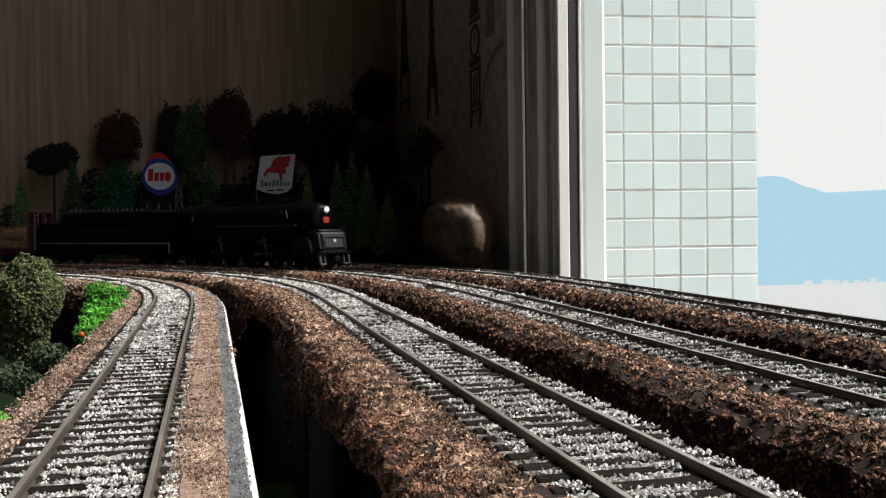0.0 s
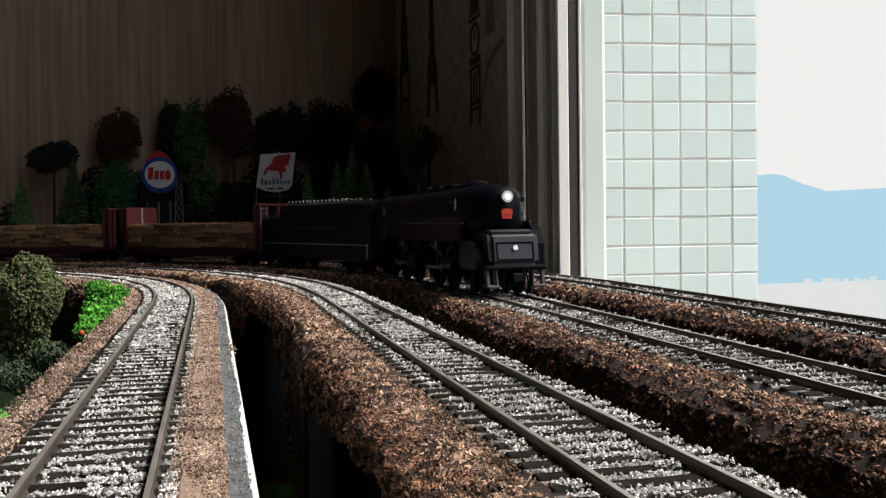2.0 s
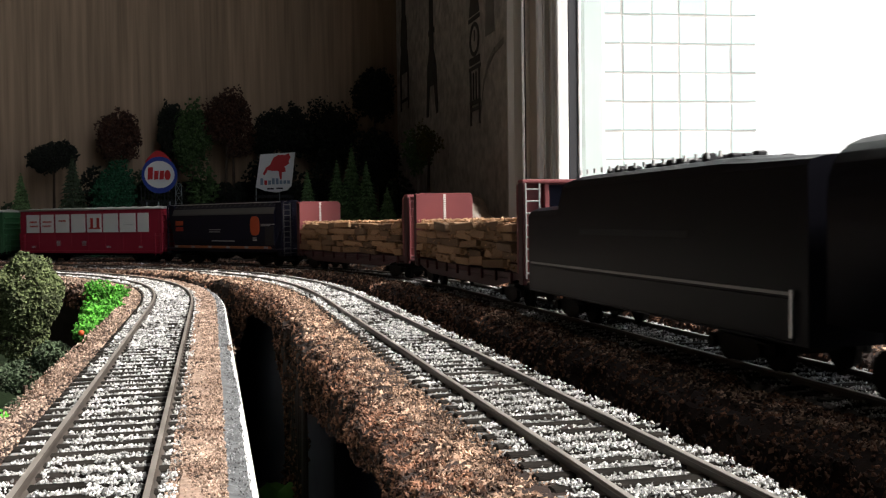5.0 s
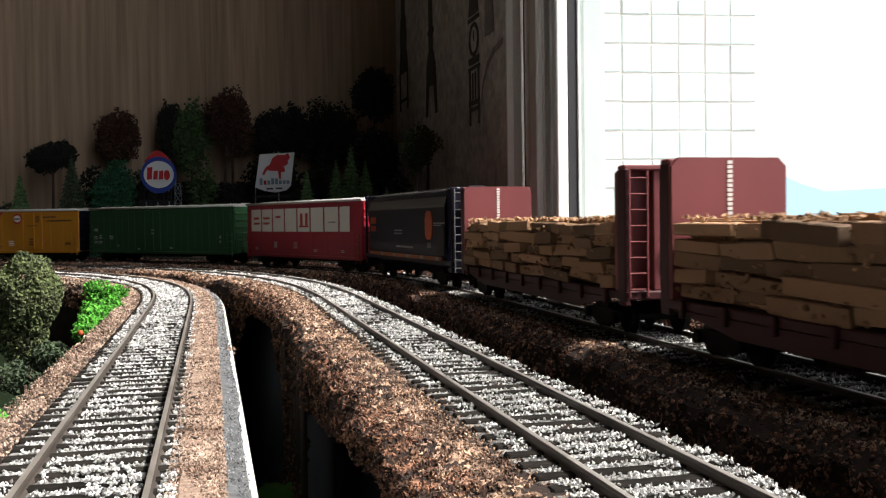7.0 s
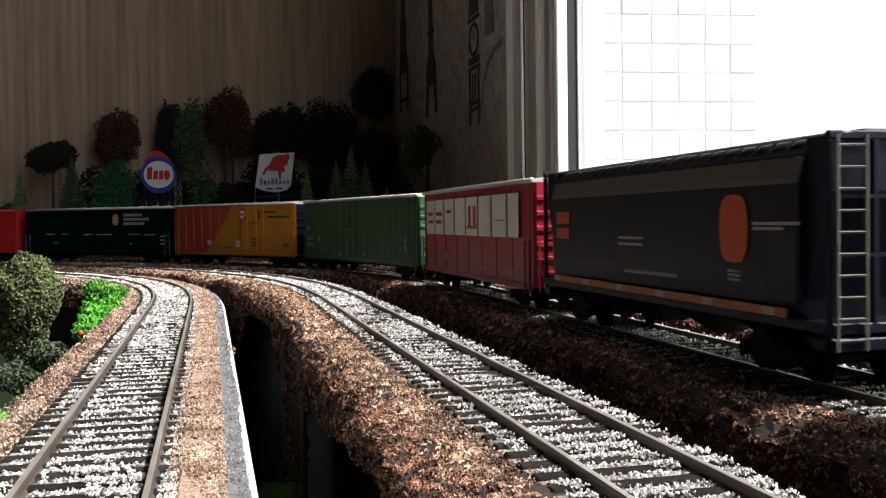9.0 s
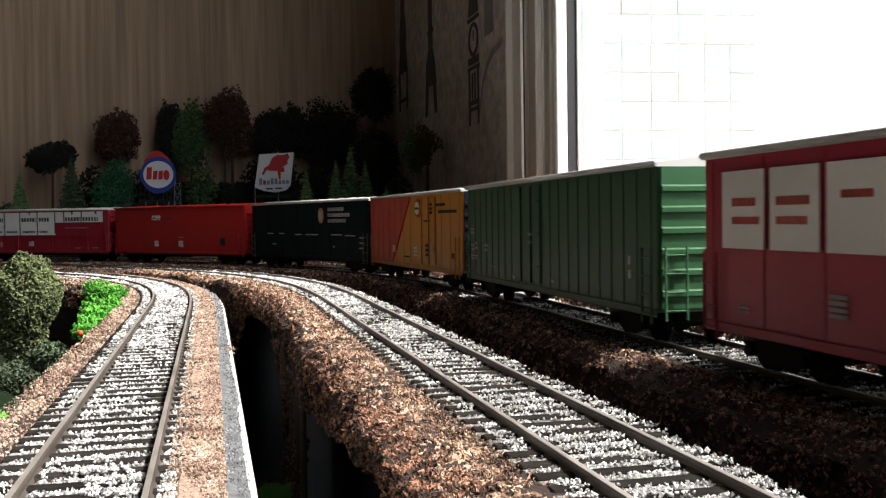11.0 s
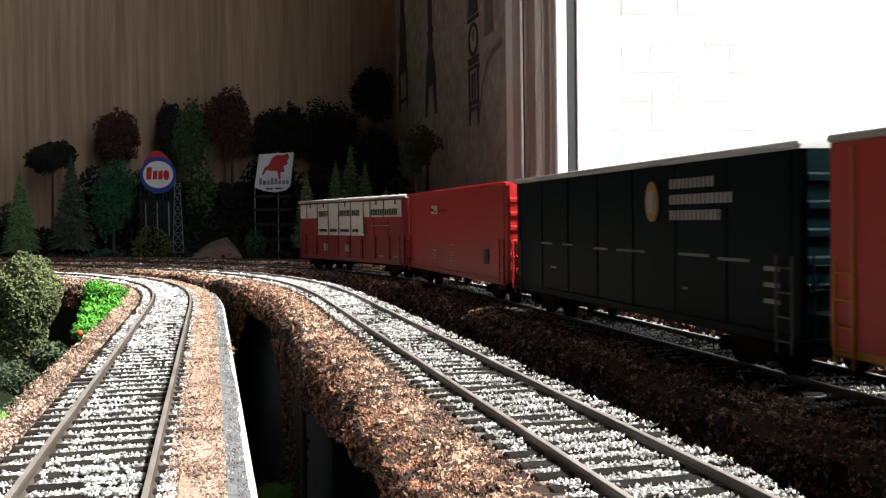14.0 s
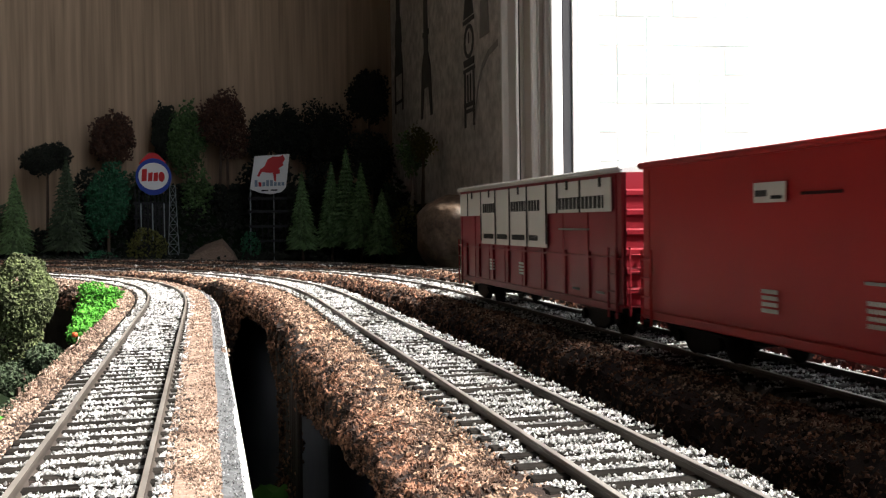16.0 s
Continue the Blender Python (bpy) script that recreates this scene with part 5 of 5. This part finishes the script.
def conifer(x, y, z0, ztop, width, mat, label, layers=24):
    t = tagged(empty("conifer", pose(x, y, z0)), label, "tree", group="hillside trees")
    h = ztop - z0
    part("trunk", tube(bmesh.new(), (0, 0, -0.004), (0, 0, h * 0.97), 0.0018, 7, 0.0005), BARK, t)
    bm = bmesh.new()
    for i in range(layers):
        q = i / (layers - 1)
        r = width / 2 * (1 - q) ** 0.85 + 0.0012
        z = h * (0.20 + 0.79 * q)
        arms = max(8, int(22 * (1 - q * 0.6)))
        for j in range(arms):
            a = j * math.tau / arms + i * 0.7 + random.uniform(-0.2, 0.2)
            ln = r * random.uniform(0.72, 1.12)
            for k in range(3):
                b = a + (k - 1) * 0.22
                l2 = ln * (1.0 if k == 1 else 0.8)
                d = Vector((math.cos(b), math.sin(b), 0))
                s = Vector((-d.y, d.x, 0)) * (0.0010 + r * 0.12)
                base = Vector((0, 0, z)) + d * l2 * 0.15
                mid = Vector((0, 0, z - l2 * 0.10)) + d * l2 * 0.6
                tip = Vector((0, 0, z - l2 * 0.32)) + d * l2
                v = [bm.verts.new(p) for p in (base, mid + s + Vector((0, 0, -0.0012)), tip, mid - s + Vector((0, 0, -0.0012)), mid + Vector((0, 0, 0.0010)))]
                for f in ((0, 1, 4), (1, 2, 4), (2, 3, 4), (3, 0, 4)):
                    bm.faces.new([v[n] for n in f])
    part("crown", bm, mat, t)
    v = rng.random((1700, 3))
    pts = [(width * 0.47 * (1 - b) * a ** 0.5 * math.cos(c * math.tau), width * 0.47 * (1 - b) * a ** 0.5 * math.sin(c * math.tau), h * (0.2 + 0.76 * b)) for a, b, c in v]
    pieces("inner_crown", pts, 0.0034, mat, t)
    return t


def bush(name, label, pts, size, mat):
    return tagged(pieces(name, pts, size, mat), label, "bush")


leafy_tree(-0.191, 1.32, 0.02, 0.137, 0.052, 0.034, BLACK_LEAF, "very dark spreading tree against the wallpaper", lobes=3)
leafy_tree(-0.113, 1.34, 0.06, 0.176, 0.048, 0.056, RUST_LEAF, "rust brown round tree on the hillside")
leafy_tree(-0.048, 1.345, 0.07, 0.186, 0.030, 0.060, BLACK_LEAF, "narrow black green tree on the hillside", lobes=3)
leafy_tree(-0.022, 1.335, 0.07, 0.187, 0.044, 0.078, GREEN_LEAF, "dark green oval tree on the hillside")
leafy_tree(0.025, 1.33, 0.07, 0.204, 0.057, 0.078, RUST_LEAF, "rust brown tree with two bare trunks", trunks=2)
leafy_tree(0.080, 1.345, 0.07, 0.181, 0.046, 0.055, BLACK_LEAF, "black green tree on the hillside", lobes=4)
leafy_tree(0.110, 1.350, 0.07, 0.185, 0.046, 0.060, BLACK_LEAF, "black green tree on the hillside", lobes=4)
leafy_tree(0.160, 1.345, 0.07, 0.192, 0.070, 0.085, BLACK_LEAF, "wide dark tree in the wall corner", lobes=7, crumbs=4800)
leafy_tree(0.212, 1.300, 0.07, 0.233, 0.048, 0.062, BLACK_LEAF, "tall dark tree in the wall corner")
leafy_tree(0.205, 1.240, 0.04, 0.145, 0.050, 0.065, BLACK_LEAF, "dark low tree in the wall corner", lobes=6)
leafy_tree(0.228, 1.100, 0.052, 0.133, 0.030, 0.044, PINE_LEAF, "small green tree with a pale slim trunk", bark=PALE_BARK, lobes=4, crumbs=900, size=0.0042)
leafy_tree(0.236, 1.080, 0.052, 0.140, 0.030, 0.036, OLIVE_LEAF, "thin olive tree by the wallpaper wall", lobes=4, crumbs=600, size=0.004)
conifer(-0.218, 1.26, -0.012, 0.098, 0.048, PINE_LEAF, "slim dark green conifer by the wallpaper")
conifer(-0.158, 1.245, -0.012, 0.118, 0.060, DEEP_LEAF, "sparse dark conifer beside the track")
leafy_tree(-0.113, 1.25, -0.010, 0.106, 0.044, 0.080, TEAL_LEAF, "bluish green bushy tree beside the track", lobes=5)
conifer(0.114, 1.200, -0.012, 0.098, 0.044, PINE_LEAF, "green conifer on a reddish trunk")
conifer(0.150, 1.205, -0.012, 0.110, 0.046, PINE_LEAF, "green conifer on a reddish trunk")
conifer(0.167, 1.195, -0.012, 0.129, 0.050, PINE_LEAF, "tall green conifer on a reddish trunk")
conifer(0.180, 1.165, -0.012, 0.106, 0.048, PINE_LEAF, "tall green conifer on a reddish trunk")
conifer(0.197, 1.120, -0.012, 0.073, 0.046, PINE_LEAF, "small green conifer near the stone")
bush("round_bush", "round olive green bush under the billboard", blob(900, -0.066, 1.215, 0.008, 0.024, 0.02, 0.024, 0.3, 0.15), 0.0034, OLIVE_LEAF)
bush("low_bush", "low teal green bush beside the track", blob(400, -0.118, 1.21, -0.004, 0.018, 0.012, 0.011, 0.4, 0.2), 0.0034, TEAL_LEAF)
bush("low_bush", "dark green bush below the sign", blob(400, 0.052, 1.215, 0.004, 0.012, 0.012, 0.024, 0.4, 0.3), 0.0034, TEAL_LEAF)
bush("low_bush", "olive bush beside the stone", blob(700, 0.222, 1.09, 0.025, 0.020, 0.03, 0.030, 0.4, 0.3), 0.0036, OLIVE_LEAF)
tagged(finish(loft(bmesh.new(), [(x, [(1.19, -0.014), (1.19 + 0.002, -0.014 + h), (1.215, -0.014 + h * 1.3), (1.24, -0.014)]) for x, h in ((-0.035, 0.002), (-0.02, 0.010), (0.0, 0.020), (0.02, 0.025), (0.034, 0.012), (0.04, 0.002))]), "sand_mound", TAN), "small tan sand mound by the track", "mound")

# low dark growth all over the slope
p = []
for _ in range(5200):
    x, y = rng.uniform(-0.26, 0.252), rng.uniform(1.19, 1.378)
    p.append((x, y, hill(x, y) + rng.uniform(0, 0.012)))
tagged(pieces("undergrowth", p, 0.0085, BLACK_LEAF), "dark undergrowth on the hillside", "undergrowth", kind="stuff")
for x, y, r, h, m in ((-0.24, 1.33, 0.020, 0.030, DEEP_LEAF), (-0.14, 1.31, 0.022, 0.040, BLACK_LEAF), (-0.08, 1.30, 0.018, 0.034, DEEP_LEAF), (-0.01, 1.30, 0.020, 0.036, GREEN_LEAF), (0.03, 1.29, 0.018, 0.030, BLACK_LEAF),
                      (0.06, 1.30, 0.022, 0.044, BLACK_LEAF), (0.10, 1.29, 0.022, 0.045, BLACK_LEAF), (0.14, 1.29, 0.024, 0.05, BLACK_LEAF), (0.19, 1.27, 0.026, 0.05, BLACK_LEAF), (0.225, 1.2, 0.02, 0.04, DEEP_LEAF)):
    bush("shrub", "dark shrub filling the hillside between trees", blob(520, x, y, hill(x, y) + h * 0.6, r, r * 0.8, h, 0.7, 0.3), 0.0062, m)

# foreground plants inside the first curve
def lichen_bush(label, x, y, z0, clumps, size, mat):
    t = tagged(empty("lichen_bush", pose(x, y, z0)), label, "bush", group="lichen bushes")
    part("stem", tube(bmesh.new(), (0, 0, 0), (0, 0, 0.03), 0.0016, 6, 0.0008), BARK, t)
    for n, cx, cy, cz, rx, rz in clumps:
        pieces("foliage_clump", blob(n, cx, cy, cz, rx, rx, rz, 0.3, 0.16), size, mat, t)


lichen_bush("round grey green lichen bush beside the first track", -0.0845, 0.50, -0.052, [(5200, 0.0, 0, 0.0545, 0.0150, 0.0192), (900, -0.004, 0.004, 0.034, 0.0120, 0.0120)], 0.0022, SAGE_LEAF)
lichen_bush("dark green feathery bush beside the first track", -0.0700, 0.45, -0.052, [(900, 0.004, -0.006, 0.032, 0.0085, 0.0062), (800, 0.010, 0.004, 0.027, 0.0080, 0.0060), (700, -0.008, -0.008, 0.024, 0.0100, 0.0070)], 0.0020, DEEP_LEAF)
lichen_bush("low dark green feathery bush beside the first track", -0.0660, 0.38, -0.052, [(600, 0.0, -0.004, 0.020, 0.0080, 0.0065), (500, 0.006, 0.006, 0.014, 0.0070, 0.0060)], 0.0020, DEEP_LEAF)
for x, y, z, r, n in ((-0.0478, 0.400, -0.006, 0.0042, 260), (-0.0482, 0.418, -0.005, 0.0046, 300), (-0.0482, 0.440, -0.004, 0.0050, 320), (-0.0472, 0.462, -0.004, 0.0052, 340), (-0.0452, 0.482, -0.003, 0.0052, 340), (-0.0470, 0.535, -0.001, 0.0055, 320),
                      (-0.0510, 0.560, -0.003, 0.0050, 300), (-0.0600, 0.565, -0.001, 0.0070, 480), (-0.0620, 0.555, -0.010, 0.0062, 300), (-0.0480, 0.246, -0.011, 0.0034, 180), (-0.0490, 0.236, -0.014, 0.0030, 140)):
    bush("ground_cover", "bright green leafy ground cover at the verge", blob(n, x, y, z, r, r, r * 0.9, 0.6, 0.5), 0.0021, BRIGHT_LEAF)
x, y = -0.0462, 0.3765
bm = bmesh.new()
bmesh.ops.create_icosphere(bm, subdivisions=2, radius=0.0011, matrix=Matrix.Translation((x, y, -0.0035)))
berry = tagged(finish(bm, "berry", paint("berry_red", (0.5, 0.09, 0.03)), smooth=True), "tiny orange red berry in the ground cover", "berry")
x, y, th = on_line(0, 0.305, 0.0226)
tagged(pieces("dry_sprig", blob(40, x, y, -0.003, 0.0016, 0.0014, 0.0016), 0.0011, TAN_GRAIN), "dry pale sprig at the verge edge", "sprig")

# glazed stone
STONE_BROWN = material("brown_stone", (0.24, 0.165, 0.115), 0.5, spots=(0.10, 0.068, 0.047), scale=45, bump=0.5, bump_scale=160, fine=300)
bm = bmesh.new()
bmesh.ops.create_icosphere(bm, subdivisions=5, radius=1.0)
for v in bm.verts:
    d = v.co.normalized()
    k = 1 + 0.10 * noise.noise(d * 1.6) + 0.04 * noise.noise(d * 5) + 0.016 * noise.noise(d * 14)
    v.co = Vector((d.x * 0.030, d.y * 0.040, math.copysign(abs(d.z) ** 0.8, d.z) * 0.037)) * k
    v.co.z = max(v.co.z, -0.034)
    if v.co.z > 0.02:
        v.co.z = 0.02 + (v.co.z - 0.02) * 0.8
stone = tagged(finish(bm, "stone", STONE_BROWN, smooth=True), "brown glossy rounded stone standing beside the track", "stone")
stone.matrix_basis = pose(0.222, 0.890, 0.026, 0, 0, 15)

# billboards on steel supports
SIGN_BLUE = paint("sign_blue", (0.02, 0.05, 0.30), 0.5)
SIGN_WHITE = paint("sign_white", (0.70, 0.70, 0.70), 0.55, 0.93)
SIGN_RED = paint("sign_red", (0.50, 0.02, 0.025), 0.5)
SIGN_GREY = paint("sign_grey", (0.20, 0.26, 0.34), 0.6)
STRUT = paint("strut_black", (0.012, 0.012, 0.014), 0.6)
GIRDER = paint("girder_grey", (0.22, 0.25, 0.26), 0.5)


def ellipse(cx, cz, rx, rz, n=32):
    return [(cx + rx * math.cos(i * math.tau / n), cz + rz * math.sin(i * math.tau / n)) for i in range(n)]


def girder(parent, name, x, y, z0, z1, w0, w1, mat):
    bm = bmesh.new()
    n = 8
    for i in range(n):
        a, b = i / n, (i + 1) / n
        wa, wb = w0 + (w1 - w0) * a, w0 + (w1 - w0) * b
        za, zb = z0 + (z1 - z0) * a, z0 + (z1 - z0) * b
        for sx in (-1, 1):
            tube(bm, (x + sx * wa / 2, y, za), (x + sx * wb / 2, y, zb), 0.0005, 5)
            tube(bm, (x + sx * wa / 2, y, za), (x - sx * wb / 2, y, zb), 0.00035, 4)
        tube(bm, (x - wb / 2, y, zb), (x + wb / 2, y, zb), 0.00035, 4)
    part(name, bm, mat, parent)


def round_sign():
    t = tagged(empty("billboard", pose(-0.0580, 1.225, -0.0105)), "round blue and white billboard on a lattice support", "billboard", group="billboards")
    cz = 0.1035
    board = part("board", prism(bmesh.new(), ellipse(0, cz, 0.0205, 0.0218), -0.0015, 0.0015), SIGN_BLUE, t, "blue disc")
    part("panel", prism(bmesh.new(), ellipse(0, cz + 0.0005, 0.0172, 0.0160), -0.0022, -0.0016), SIGN_WHITE, board, "white oval panel")
    for i, (x, w, h) in enumerate(((-0.0108, 0.0058, 0.0150), (-0.0040, 0.0050, 0.0108), (0.0022, 0.0050, 0.0108), (0.0092, 0.0066, 0.0108))):
        z = cz - 0.0056
        if i == 3:
            outline = ellipse(x, z + h / 2, w / 2 * 1.1, h / 2 * 1.1, 16)
        else:
            outline = [(x - w / 2, z), (x + w / 2, z + 0.0006), (x + w / 2 + 0.0008, z + h), (x - w / 2 + 0.0008, z + h - 0.0006)]
        part("mark", prism(bmesh.new(), outline, -0.0028, -0.0023), SIGN_RED, board, "plain red mark")
    part("dome", prism(bmesh.new(), [(-0.016 + 0.001 * i, cz + 0.017 + 0.012 * math.sin(math.pi * i / 30)) for i in range(31)] + [(0.014, cz + 0.012), (-0.016, cz + 0.012)], 0.003, 0.009), SIGN_RED, t, "red crest behind the disc")
    for i in range(10):
        x = -0.0215 + i * 0.0044
        part("strut", tube(bmesh.new(), (x, 0.004, 0), (x, 0.003, cz - 0.012), 0.0009, 5), STRUT, t)
    for z in (0.02, 0.038, 0.056, 0.072):
        part("cross_bar", boxed(-0.024, 0.020, 0.002, 0.0036, z - 0.0016, z + 0.0016), STRUT, t)
    for i in range(9):
        part("tie_plate", boxed(-0.0203 + i * 0.0044, -0.0189 + i * 0.0044, 0.0005, 0.0012, 0.028, 0.072), GIRDER if i % 3 == 1 else STRUT, t)
    girder(t, "girder_tower", 0.0215, -0.004, 0.0, 0.093, 0.013, 0.006, GIRDER)


def shield_sign():
    t = tagged(empty("billboard", pose(0.0775, 1.225, -0.0055)), "white shield billboard with a red winged figure", "billboard", group="billboards")
    out = [(-0.0175, 0.1230), (0.0245, 0.1258), (0.0195, 0.0850), (0.0140, 0.0795), (0.0010, 0.0768), (-0.0130, 0.0790), (-0.0235, 0.0835)]
    board = part("board", prism(bmesh.new(), out, -0.0015, 0.0015), SIGN_WHITE, t, "white shield board")
    wing = [(-0.0070, 0.1080), (-0.0020, 0.1190), (0.0040, 0.1225), (0.0120, 0.1225), (0.0165, 0.1245), (0.0190, 0.1195), (0.0160, 0.1150), (0.0170, 0.1120), (0.0080, 0.1060)]
    body = [(-0.0150, 0.0990), (-0.0110, 0.1070), (-0.0050, 0.1110), (0.0020, 0.1120), (0.0070, 0.1070), (0.0120, 0.1075), (0.0125, 0.1020), (0.0080, 0.1015), (0.0075, 0.0925), (0.0055, 0.0930), (0.0040, 0.1030), (-0.0030, 0.1030), (-0.0090, 0.1040), (-0.0125, 0.0980)]
    part("mark", prism(bmesh.new(), wing, -0.0024, -0.0016), SIGN_RED, board, "plain red wing shape")
    part("mark", prism(bmesh.new(), body, -0.0028, -0.0017), SIGN_RED, board, "plain red body shape")
    for i in range(8):
        x = -0.0180 + i * 0.0046
        part("mark", boxed(x, x + 0.0034, -0.0022, -0.0016, 0.0860 + i * 0.0002, 0.0930 + (0.001 if i in (0, 3, 4) else -0.0015)), SIGN_RED if i == 1 else SIGN_GREY, board)
    part("mark", boxed(-0.0100, -0.0020, -0.0022, -0.0016, 0.0805, 0.0822), STRUT, board)
    part("mark", boxed(0.0010, 0.0090, -0.0022, -0.0016, 0.0810, 0.0827), STRUT, board)
    for i in range(7):
        x = -0.024 + i * 0.007
        part("strut", tube(bmesh.new(), (x, 0.003, -0.007), (x + 0.001, 0.002, 0.086), 0.0008, 5), GIRDER if i in (0, 4) else STRUT, t)
    for z in (0.02, 0.038, 0.056, 0.072):
        part("cross_bar", boxed(-0.026, 0.022, 0.0015, 0.0031, z - 0.0016, z + 0.0016), STRUT, t)


round_sign()
shield_sign()


def motions():
    for car, front, rear in CARS:
        walk(car, [(i * 0.5, on_rails(front, rear, i * 0.5)) for i in range(33)])
    for w, x, r in WHEELS:
        walk(w, [(i * 0.1, pose(x, 0, r, 0, math.degrees(SPEED * i * 0.1 / r), 0)) for i in range(161)])
    for rod, x, y, r, crank in RODS:
        rows = []
        for i in range(161):
            a = SPEED * i * 0.1 / r
            rows.append((i * 0.1, pose(x + crank * math.cos(a), y, r - crank * math.sin(a))))
        walk(rod, rows)


motions()
